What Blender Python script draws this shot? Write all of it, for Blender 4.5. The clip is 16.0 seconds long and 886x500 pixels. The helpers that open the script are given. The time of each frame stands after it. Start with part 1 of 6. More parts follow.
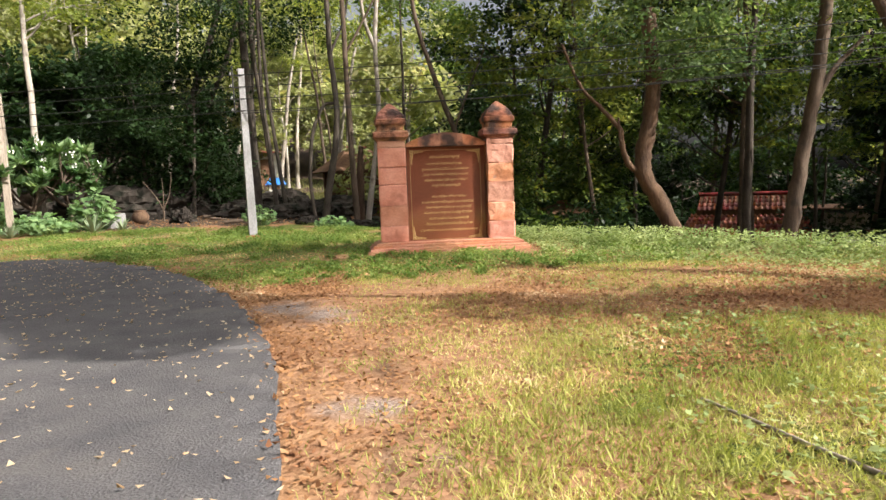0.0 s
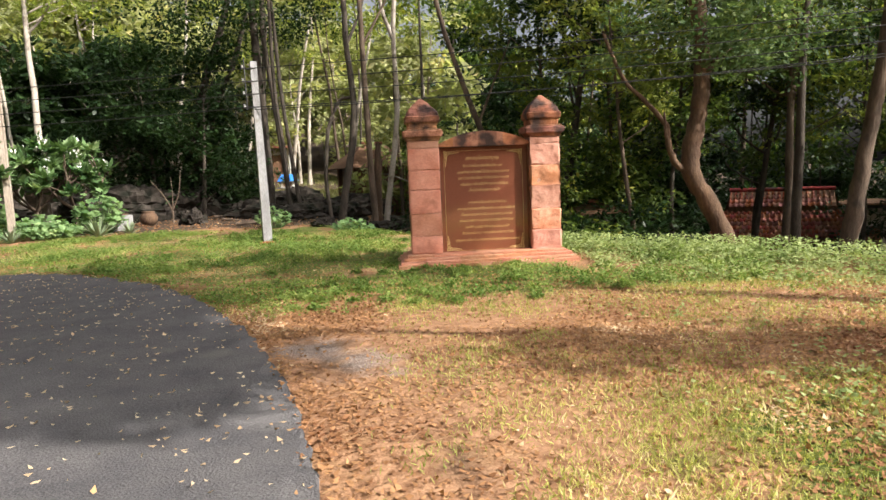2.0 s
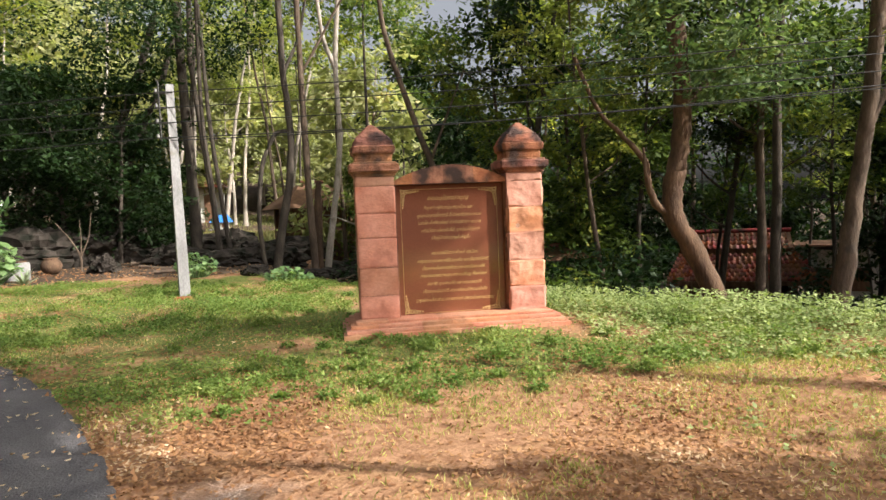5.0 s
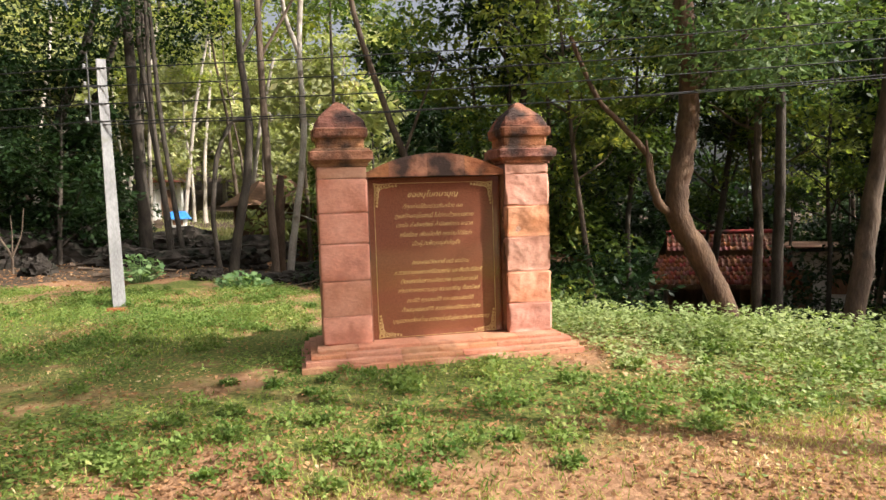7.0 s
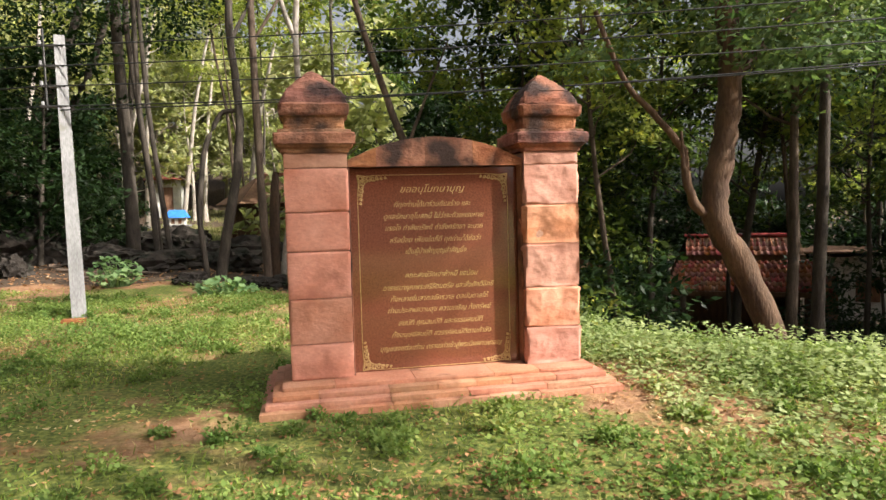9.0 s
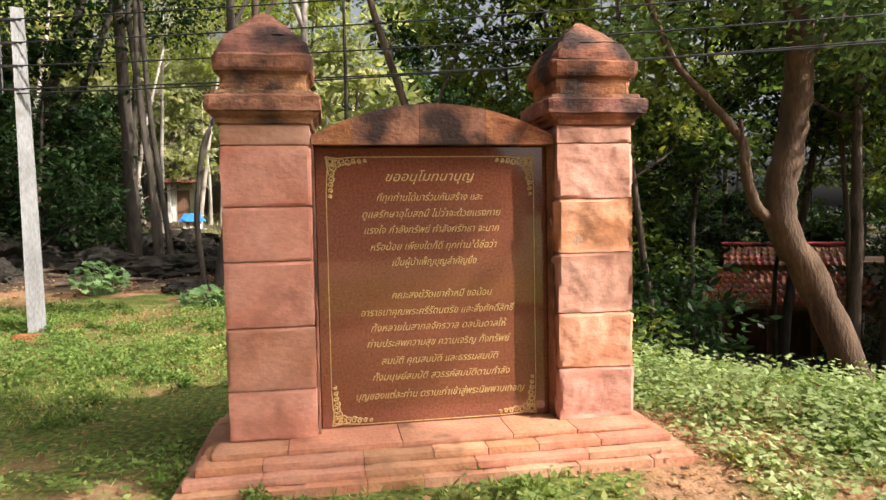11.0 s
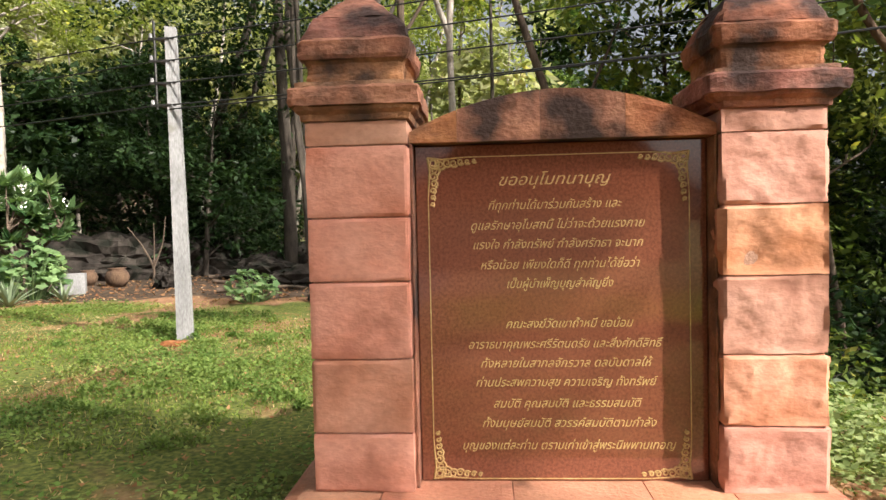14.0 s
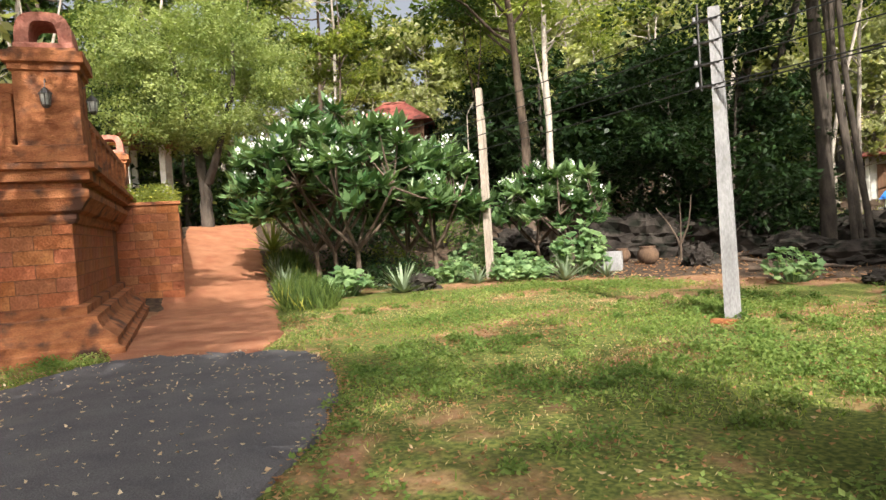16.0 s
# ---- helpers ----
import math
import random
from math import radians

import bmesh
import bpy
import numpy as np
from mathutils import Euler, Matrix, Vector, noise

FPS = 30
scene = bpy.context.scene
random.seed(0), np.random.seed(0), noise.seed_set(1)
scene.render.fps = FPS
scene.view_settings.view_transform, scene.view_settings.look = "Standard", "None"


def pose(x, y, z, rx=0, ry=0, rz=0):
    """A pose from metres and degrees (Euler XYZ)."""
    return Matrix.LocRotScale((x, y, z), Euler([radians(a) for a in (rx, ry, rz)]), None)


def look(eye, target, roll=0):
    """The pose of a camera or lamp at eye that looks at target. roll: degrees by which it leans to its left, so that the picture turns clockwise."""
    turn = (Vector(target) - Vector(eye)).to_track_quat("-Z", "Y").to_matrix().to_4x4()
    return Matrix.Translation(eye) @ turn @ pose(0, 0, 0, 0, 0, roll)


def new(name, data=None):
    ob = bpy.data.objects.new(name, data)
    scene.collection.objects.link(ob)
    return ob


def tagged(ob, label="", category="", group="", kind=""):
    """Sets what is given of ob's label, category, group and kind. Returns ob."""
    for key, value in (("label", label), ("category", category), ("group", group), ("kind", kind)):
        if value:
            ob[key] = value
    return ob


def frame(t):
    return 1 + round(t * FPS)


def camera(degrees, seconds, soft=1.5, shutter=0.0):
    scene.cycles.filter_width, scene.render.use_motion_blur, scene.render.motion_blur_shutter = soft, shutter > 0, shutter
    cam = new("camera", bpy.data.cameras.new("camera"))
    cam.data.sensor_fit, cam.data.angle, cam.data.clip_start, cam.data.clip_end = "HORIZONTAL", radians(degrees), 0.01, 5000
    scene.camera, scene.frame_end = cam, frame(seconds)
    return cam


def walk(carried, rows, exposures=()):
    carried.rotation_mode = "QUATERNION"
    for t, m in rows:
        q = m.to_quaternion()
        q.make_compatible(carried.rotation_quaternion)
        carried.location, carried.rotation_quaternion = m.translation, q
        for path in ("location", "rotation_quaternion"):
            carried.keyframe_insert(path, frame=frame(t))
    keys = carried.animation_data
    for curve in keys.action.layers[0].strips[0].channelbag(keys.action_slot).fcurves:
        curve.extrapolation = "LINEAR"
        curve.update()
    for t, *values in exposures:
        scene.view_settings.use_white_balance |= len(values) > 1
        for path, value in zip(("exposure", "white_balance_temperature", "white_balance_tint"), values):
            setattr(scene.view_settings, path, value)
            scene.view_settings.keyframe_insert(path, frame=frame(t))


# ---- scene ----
cam = camera(67.0, 16.0)
PATH = [
    (0, (-1.188, -11.583, 1.183), (-1.008, -9.602, 0.979), -2.1),
    (0.5, (-1.275, -11.312, 1.212), (-1.089, -9.332, 0.992), -1.8),
    (1, (-1.348, -10.936, 1.268), (-1.259, -8.951, 1.041), -2.0),
    (1.5, (-1.449, -10.549, 1.298), (-1.38, -8.563, 1.074), -1.8),
    (2, (-1.514, -10.25, 1.385), (-1.364, -8.268, 1.161), -2.4),
    (2.5, (-1.527, -9.855, 1.446), (-1.358, -7.874, 1.228), -2.1),
    (3, (-1.609, -9.513, 1.432), (-1.354, -7.534, 1.294), -1.4),
    (3.5, (-1.676, -9.193, 1.432), (-1.284, -7.237, 1.296), -1.8),
    (4, (-1.643, -8.795, 1.442), (-1.316, -6.826, 1.307), -2.1),
    (4.2, (-1.612, -8.683, 1.418), (-1.286, -6.714, 1.297), -2.4),
    (6.3, (-1.493, -6.883, 1.497), (-1.132, -4.918, 1.392), -1.3),
    (6.5, (-1.499, -6.757, 1.483), (-1.085, -4.803, 1.376), -1.5),
    (7, (-1.411, -6.367, 1.472), (-0.989, -4.416, 1.349), -1.9),
    (7.5, (-1.363, -6.035, 1.463), (-0.914, -4.089, 1.352), -1.1),
    (8, (-1.326, -5.633, 1.456), (-0.816, -3.702, 1.361), -1.0),
    (8.5, (-1.223, -5.339, 1.449), (-0.722, -3.406, 1.337), -1.8),
    (9, (-1.049, -4.942, 1.457), (-0.649, -2.986, 1.336), -1.5),
    (9.2, (-1.001, -4.799, 1.442), (-0.594, -2.844, 1.329), -1.1),
    (11.3, (-0.576, -3.308, 1.389), (-0.277, -1.333, 1.294), -1.1),
    (11.5, (-0.564, -3.222, 1.402), (-0.29, -1.242, 1.331), -1.2),
    (12, (-0.479, -2.976, 1.405), (-0.292, -0.986, 1.341), -2.1),
    (12.5, (-0.349, -2.798, 1.399), (-0.278, -0.8, 1.349), -1.6),
    (13, (-0.314, -2.749, 1.401), (-0.312, -0.75, 1.364), -1.3),
    (13.5, (-0.308, -2.759, 1.402), (-0.351, -0.761, 1.347), -1.3),
    (14, (-0.348, -2.762, 1.406), (-0.472, -0.767, 1.338), -1.3),
    (14.5, (-0.42, -2.801, 1.418), (-0.773, -0.834, 1.346), -1.5),
    (15, (-0.555, -2.809, 1.44), (-1.314, -0.96, 1.36), -2.3),
    (15.4, (-0.611, -2.932, 1.444), (-1.705, -1.259, 1.377), -3.5),
    (15.5, (-0.628, -2.993, 1.446), (-1.792, -1.368, 1.373), -3.3),
    (16, (-0.774, -3.077, 1.463), (-2.189, -1.665, 1.393), -3.8),
]
walk(cam, [(t, look(eye, target, roll)) for t, eye, target, roll in PATH], exposures=[(0, 0.68), (6, 0.76), (13, 0.73), (16, 0.75)])
# ---- world, sun ----
SUN_EL, SUN_AZ = 37.0, -31.0          # degrees; azimuth is the side the light comes from, from +x towards +y
world = bpy.data.worlds.new("sky")
scene.world = world
world.use_nodes = True
wn = world.node_tree
sky = wn.nodes.new("ShaderNodeTexSky")
sky.sky_type = "NISHITA"
sky.sun_disc = False
sky.sun_elevation = radians(SUN_EL)
sky.sun_rotation = radians(90 - SUN_AZ)
sky.air_density, sky.dust_density, sky.ozone_density = 0.7, 9.0, 0.5
haze = wn.nodes.new("ShaderNodeHueSaturation")
haze.inputs["Saturation"].default_value, haze.inputs["Value"].default_value = 0.36, 1.0
wn.links.new(sky.outputs[0], haze.inputs["Color"])
wn.links.new(haze.outputs[0], wn.nodes["Background"].inputs[0])
wn.nodes["Background"].inputs[1].default_value = 0.15
sun = new("sun", bpy.data.lights.new("sun", "SUN"))
sun.data.energy, sun.data.angle, sun.data.color = 5.0, radians(0.55), (1.0, 0.94, 0.85)
sx, sy, sz = math.cos(radians(SUN_EL)) * math.cos(radians(SUN_AZ)), math.cos(radians(SUN_EL)) * math.sin(radians(SUN_AZ)), math.sin(radians(SUN_EL))
sun.matrix_world = look((sx * 40, sy * 40, sz * 40), (0, 0, 0))

# ---- materials ----
rng = np.random.default_rng(7)


def math_node(t, op, a, b=None):
    k = t.nodes.new("ShaderNodeMath")
    k.operation = op
    for i, v in enumerate((a, b)):
        if v is None:
            continue
        if isinstance(v, (int, float)):
            k.inputs[i].default_value = v
        else:
            t.links.new(v, k.inputs[i])
    return k.outputs[0]


def surf(name, a, b, scale=4.0, rough=0.85, bump=0.3, fine=60.0, dark=None, dark_scale=1.2, dark_at=0.55, metal=0.0, vary=0.0, island=False, warp=(1, 1, 1), spec=0.35, chip=0.0, grain_mix=0.55):
    """A solid surface: two tones over a large and a fine noise, an optional stain with its own shape, and relief."""
    m = bpy.data.materials.new(name)
    m.use_nodes = True
    t = m.node_tree
    n, l = t.nodes, t.links
    p = n["Principled BSDF"]
    p.inputs["Roughness"].default_value, p.inputs["Metallic"].default_value = rough, metal
    p.inputs["Specular IOR Level"].default_value = spec
    co = n.new("ShaderNodeTexCoord")
    mp = n.new("ShaderNodeMapping")
    mp.inputs["Scale"].default_value = warp
    l.new(co.outputs["Object"], mp.inputs[0])
    big, small = n.new("ShaderNodeTexNoise"), n.new("ShaderNodeTexNoise")
    big.inputs["Scale"].default_value, big.inputs["Detail"].default_value = scale, 6
    small.inputs["Scale"].default_value, small.inputs["Detail"].default_value = fine, 4
    for x in (big, small):
        l.new(mp.outputs[0], x.inputs[0])
    mix = n.new("ShaderNodeMixRGB")
    mix.inputs[1].default_value, mix.inputs[2].default_value = (*a, 1), (*b, 1)
    ramp = n.new("ShaderNodeValToRGB")
    ramp.color_ramp.elements[0].position, ramp.color_ramp.elements[1].position = 0.32, 0.68
    l.new(big.outputs[0], ramp.inputs[0])
    l.new(ramp.outputs[0], mix.inputs[0])
    grain = n.new("ShaderNodeMixRGB")
    grain.blend_type = "OVERLAY"
    grain.inputs[0].default_value = grain_mix
    l.new(mix.outputs[0], grain.inputs[1])
    l.new(small.outputs[0], grain.inputs[2])
    out = grain.outputs[0]
    if dark:
        st = n.new("ShaderNodeTexNoise")
        st.inputs["Scale"].default_value, st.inputs["Detail"].default_value = dark_scale, 8
        l.new(co.outputs["Object"], st.inputs[0])
        sr = n.new("ShaderNodeValToRGB")
        sr.color_ramp.elements[0].position, sr.color_ramp.elements[1].position = dark_at, dark_at + 0.14
        l.new(st.outputs[0], sr.inputs[0])
        dm = n.new("ShaderNodeMixRGB")
        dm.inputs[2].default_value = (*dark, 1)
        l.new(sr.outputs[0], dm.inputs[0])
        l.new(out, dm.inputs[1])
        out = dm.outputs[0]
    if vary:
        hs = n.new("ShaderNodeHueSaturation")
        if island:
            src = n.new("ShaderNodeNewGeometry").outputs["Random Per Island"]
        else:
            src = n.new("ShaderNodeObjectInfo").outputs["Random"]
        for key, lo, hi in (("Value", 1 - vary, 1 + vary), ("Hue", 0.5 - vary * 0.07, 0.5 + vary * 0.07), ("Saturation", 1 - vary * 0.6, 1 + vary * 0.3)):
            k = n.new("ShaderNodeMath")
            k.operation = "MULTIPLY"
            k.inputs[1].default_value = {"Value": 1.0, "Hue": 7.31, "Saturation": 3.77}[key]
            fr = n.new("ShaderNodeMath")
            fr.operation = "FRACT"
            mr = n.new("ShaderNodeMapRange")
            mr.inputs["To Min"].default_value, mr.inputs["To Max"].default_value = lo, hi
            l.new(src, k.inputs[0])
            l.new(k.outputs[0], fr.inputs[0])
            l.new(fr.outputs[0], mr.inputs[0])
            l.new(mr.outputs[0], hs.inputs[key])
        l.new(out, hs.inputs["Color"])
        out = hs.outputs[0]
    l.new(out, p.inputs["Base Color"])
    bp = n.new("ShaderNodeBump")
    bp.inputs["Strength"].default_value, bp.inputs["Distance"].default_value = bump, 0.02
    add = n.new("ShaderNodeMath")
    l.new(big.outputs[0], add.inputs[0])
    l.new(small.outputs[0], add.inputs[1])
    rise = add.outputs[0]
    if chip:
        # broken, scaly faces left by the chisel
        vo = n.new("ShaderNodeTexVoronoi")
        vo.inputs["Scale"].default_value = 7.0
        wob = n.new("ShaderNodeVectorMath")
        wob.operation = "MULTIPLY_ADD"
        wob.inputs[1].default_value = (0.25, 0.25, 0.25)
        l.new(big.outputs["Color"], wob.inputs[0])
        l.new(mp.outputs[0], wob.inputs[2])
        l.new(wob.outputs[0], vo.inputs["Vector"])
        rise = math_node(t, "ADD", rise, math_node(t, "MULTIPLY", vo.outputs["Color"], chip))
    l.new(rise, bp.inputs["Height"])
    l.new(bp.outputs[0], p.inputs["Normal"])
    return m


def leafy(name, a, b, rough=0.5, through_light=0.35, c=None):
    """Leaves: tone by island, some light passing through the blade."""
    m = bpy.data.materials.new(name)
    m.use_nodes = True
    t = m.node_tree
    n, l = t.nodes, t.links
    p = n["Principled BSDF"]
    p.inputs["Roughness"].default_value = rough
    p.inputs["Specular IOR Level"].default_value = 0.4 if rough < 0.3 else 0.15
    geo = n.new("ShaderNodeNewGeometry")
    ramp = n.new("ShaderNodeValToRGB")
    ramp.color_ramp.elements[0].color, ramp.color_ramp.elements[1].color = (*a, 1), (*b, 1)
    if c:
        e = ramp.color_ramp.elements.new(0.9)
        e.color = (*b, 1)
        ramp.color_ramp.elements[2].color = (*c, 1)
    age = n.new("ShaderNodeTexNoise")
    age.inputs["Scale"].default_value, age.inputs["Detail"].default_value = 0.9, 3
    l.new(n.new("ShaderNodeTexCoord").outputs["Object"], age.inputs[0])
    k = math_node(t, "MULTIPLY", math_node(t, "SUBTRACT", age.outputs[0], 0.5), 2.2)
    l.new(math_node(t, "ADD", math_node(t, "MULTIPLY", geo.outputs["Random Per Island"], 0.6), math_node(t, "ADD", k, 0.2)), ramp.inputs[0])
    l.new(ramp.outputs[0], p.inputs["Base Color"])
    tr = n.new("ShaderNodeBsdfTranslucent")
    mul = n.new("ShaderNodeMixRGB")
    mul.blend_type = "MULTIPLY"
    mul.inputs[0].default_value = 1.0
    mul.inputs[2].default_value = (1.35, 1.45, 0.75, 1)
    l.new(ramp.outputs[0], mul.inputs[1])
    l.new(mul.outputs[0], tr.inputs[0])
    ms = n.new("ShaderNodeMixShader")
    ms.inputs[0].default_value = through_light
    l.new(p.outputs[0], ms.inputs[1])
    l.new(tr.outputs[0], ms.inputs[2])
    l.new(ms.outputs[0], n["Material Output"].inputs[0])
    return m


def plain(name, c, rough=0.6, metal=0.0):
    m = bpy.data.materials.new(name)
    m.use_nodes = True
    p = m.node_tree.nodes["Principled BSDF"]
    p.inputs["Base Color"].default_value = (*c, 1)
    p.inputs["Roughness"].default_value, p.inputs["Metallic"].default_value = rough, metal
    return m


def ground_material():
    m = bpy.data.materials.new("soil and thin grass")
    m.use_nodes = True
    t = m.node_tree
    n, l = t.nodes, t.links
    p = n["Principled BSDF"]
    p.inputs["Roughness"].default_value = 0.95
    p.inputs["Specular IOR Level"].default_value = 0.15
    co = n.new("ShaderNodeTexCoord").outputs["Object"]

    def nz(s, d=6):
        x = n.new("ShaderNodeTexNoise")
        x.inputs["Scale"].default_value, x.inputs["Detail"].default_value = s, d
        l.new(co, x.inputs[0])
        return x.outputs[0]

    def mixc(f, a, b):
        x = n.new("ShaderNodeMixRGB")
        l.new(f, x.inputs[0])
        for i, v in ((1, a), (2, b)):
            if isinstance(v, tuple):
                x.inputs[i].default_value = (*v, 1)
            else:
                l.new(v, x.inputs[i])
        return x.outputs[0]

    def step(v, lo, hi):
        x = n.new("ShaderNodeMapRange")
        x.interpolation_type = "SMOOTHSTEP"
        x.inputs["From Min"].default_value, x.inputs["From Max"].default_value = lo, hi
        l.new(v, x.inputs[0])
        return x.outputs[0]
    at = n.new("ShaderNodeAttribute")
    at.attribute_name = "lushness"
    soil = mixc(step(nz(9), 0.35, 0.65), (0.22, 0.115, 0.062), (0.35, 0.2, 0.115))
    vor = n.new("ShaderNodeTexVoronoi")
    vor.inputs["Scale"].default_value = 16
    l.new(co, vor.inputs[0])
    litter = mixc(step(nz(3), 0.5, 0.62), soil, mixc(vor.outputs["Color"], (0.2, 0.1, 0.05), (0.4, 0.24, 0.13)))
    gravel = mixc(step(nz(70, 2), 0.45, 0.6), (0.2, 0.15, 0.125), (0.36, 0.29, 0.25))
    stony = n.new("ShaderNodeAttribute")
    stony.attribute_name = "gravel"
    bare = step(math_node(t, "ADD", stony.outputs["Fac"], math_node(t, "MULTIPLY", math_node(t, "SUBTRACT", nz(2.6), 0.5), 1.1)), 0.3, 0.75)
    litter = mixc(bare, litter, gravel)
    green = mixc(step(nz(22), 0.35, 0.7), (0.06, 0.085, 0.02), (0.19, 0.2, 0.05))
    f = math_node(t, "ADD", at.outputs["Fac"], math_node(t, "MULTIPLY", math_node(t, "SUBTRACT", nz(1.7, 8), 0.5), 1.9))
    # brown litter under the trees, darkened to hold their shade
    floor = mixc(step(nz(6), 0.35, 0.65), (0.04, 0.028, 0.02), (0.1, 0.068, 0.046))
    rim = math_node(t, "ADD", at.outputs["Fac"], math_node(t, "MULTIPLY", math_node(t, "SUBTRACT", nz(0.9, 6), 0.5), 0.5))
    l.new(mixc(step(rim, -0.12, -0.3), mixc(step(f, 0.4, 0.9), litter, green), floor), p.inputs["Base Color"])
    bp = n.new("ShaderNodeBump")
    bp.inputs["Strength"].default_value, bp.inputs["Distance"].default_value = 0.7, 0.03
    l.new(nz(28), bp.inputs["Height"])
    l.new(bp.outputs[0], p.inputs["Normal"])
    return m


SANDSTONE = surf("pink sandstone", (0.42, 0.17, 0.092), (0.57, 0.295, 0.2), 2.4, 0.9, 0.22, 30, dark=(0.31, 0.13, 0.075), dark_scale=3.4, dark_at=0.57, vary=0.17, warp=(1, 1, 1.5), grain_mix=0.25)
SANDSTONE_OLD = surf("weathered red sandstone", (0.2, 0.07, 0.034), (0.42, 0.18, 0.098), 4.0, 0.92, 0.45, 34, dark=(0.05, 0.028, 0.022), dark_scale=2.6, dark_at=0.47, vary=0.2, warp=(1, 1, 1.5), grain_mix=0.4)
PLINTH = surf("red sandstone of the plinth", (0.4, 0.165, 0.09), (0.51, 0.255, 0.155), 3.0, 0.9, 0.4, 40, dark=(0.22, 0.1, 0.055), dark_scale=5.0, dark_at=0.6, vary=0.14, grain_mix=0.3)
MORTAR = surf("mortar", (0.34, 0.18, 0.12), (0.42, 0.25, 0.18), 8, 0.95)
GRANITE = surf("polished brown granite", (0.135, 0.043, 0.025), (0.225, 0.075, 0.042), 70, 0.06, 0.0, 260, spec=1.0)
GOLD = surf("gold paint", (0.42, 0.27, 0.1), (0.54, 0.37, 0.16), 20, 0.5, 0.05, 80)
LATERITE = surf("laterite block", (0.22, 0.072, 0.026), (0.33, 0.122, 0.048), 5, 0.95, 0.9, 38, dark=(0.09, 0.035, 0.02), dark_scale=9, dark_at=0.6, vary=0.11, chip=0.8)
LATERITE_SMOOTH = surf("laterite moulding", (0.23, 0.078, 0.03), (0.36, 0.145, 0.06), 5, 0.93, 1.0, 34, dark=(0.085, 0.04, 0.026), dark_scale=3.0, dark_at=0.52, warp=(1, 1, 2.4), grain_mix=0.5, chip=0.5)
JOINT = surf("eroded laterite joint", (0.1, 0.042, 0.02), (0.17, 0.075, 0.036), 8, 0.95)
EARTH = surf("red laterite gravel", (0.25, 0.098, 0.048), (0.35, 0.155, 0.082), 2.5, 0.95, 0.8, 60, dark=(0.25, 0.09, 0.045), dark_scale=1.4, dark_at=0.55)
ASPHALT = surf("asphalt", (0.088, 0.085, 0.09), (0.125, 0.119, 0.121), 2.4, 0.95, 0.8, 75, dark=(0.145, 0.134, 0.128), dark_scale=1.5, dark_at=0.62, grain_mix=0.7, spec=0.15)
CONCRETE = surf("weathered concrete", (0.2, 0.195, 0.197), (0.3, 0.295, 0.295), 4, 0.9, 0.3, 50, dark=(0.2, 0.19, 0.17), dark_scale=5, dark_at=0.62, warp=(1, 1, 0.3))
BARK = surf("brown bark", (0.06, 0.042, 0.03), (0.15, 0.108, 0.078), 5, 0.95, 1.0, 30, dark=(0.05, 0.04, 0.03), dark_scale=3, dark_at=0.6, warp=(1, 1, 0.25))
BARK_PALE = surf("pale grey bark", (0.27, 0.23, 0.19), (0.42, 0.37, 0.32), 4, 0.9, 0.5, 30, dark=(0.16, 0.13, 0.1), dark_scale=3, dark_at=0.56, warp=(1, 1, 0.35))
BARK_DARK = surf("dark bark", (0.032, 0.026, 0.02), (0.085, 0.068, 0.054), 6, 0.95, 0.9, 35, warp=(1, 1, 0.3))
BARK_RED = surf("reddish brown bark", (0.055, 0.033, 0.022), (0.13, 0.078, 0.047), 5, 0.95, 1.0, 30, dark=(0.08, 0.045, 0.03), dark_scale=3, dark_at=0.6, warp=(1, 1, 0.3))
LEAF_MID = leafy("mid green leaves", (0.026, 0.056, 0.015), (0.14, 0.19, 0.046), 0.45, 0.42, (0.38, 0.37, 0.08))
# green taken down almost to black: the wood's inner shade is in the colour
LEAF_DARK = leafy("dark green leaves with deep shade in the tone", (0.01, 0.026, 0.009), (0.034, 0.062, 0.02), 0.42, 0.3)
LEAF_YEL = leafy("yellow-green leaves", (0.09, 0.125, 0.03), (0.29, 0.32, 0.08), 0.55, 0.5, (0.47, 0.44, 0.09))
LEAF_FRESH = leafy("fresh green leaves", (0.035, 0.075, 0.033), (0.145, 0.195, 0.085), 0.5, 0.4, (0.28, 0.32, 0.15))
LEAF_PALE = leafy("feathery pale green leaves", (0.11, 0.155, 0.052), (0.33, 0.375, 0.14), 0.55, 0.45)
# very pale, so that the slope's sunlight lies in the leaf colour
LEAF_SUN = leafy("slope leaves with sunlight in their pale olive tone", (0.19, 0.21, 0.1), (0.41, 0.41, 0.22), 0.6, 0.5, (0.54, 0.47, 0.24))
LEAF_BIG = leafy("glossy frangipani leaves", (0.04, 0.095, 0.033), (0.17, 0.26, 0.11), 0.25, 0.3, (0.3, 0.38, 0.19))
LEAF_WEED = leafy("fresh weed leaves", (0.08, 0.15, 0.032), (0.225, 0.29, 0.08), 0.55, 0.35, (0.4, 0.4, 0.15))
LEAF_COVER = leafy("pale ground cover leaves", (0.15, 0.21, 0.07), (0.38, 0.43, 0.2), 0.5, 0.3)
GRASS = leafy("grass blades", (0.205, 0.235, 0.06), (0.46, 0.45, 0.15), 0.65, 0.35, (0.64, 0.54, 0.3))
PALE_DRY = leafy("bleached dry leaves", (0.4, 0.25, 0.13), (0.62, 0.5, 0.36), 0.7, 0.1)
GRASS_GREEN = leafy("green lawn blades", (0.09, 0.15, 0.028), (0.25, 0.31, 0.075), 0.6, 0.35, (0.5, 0.43, 0.18))
DRY = leafy("fallen dry leaves", (0.19, 0.083, 0.04), (0.42, 0.235, 0.115), 0.7, 0.15, (0.58, 0.43, 0.28))
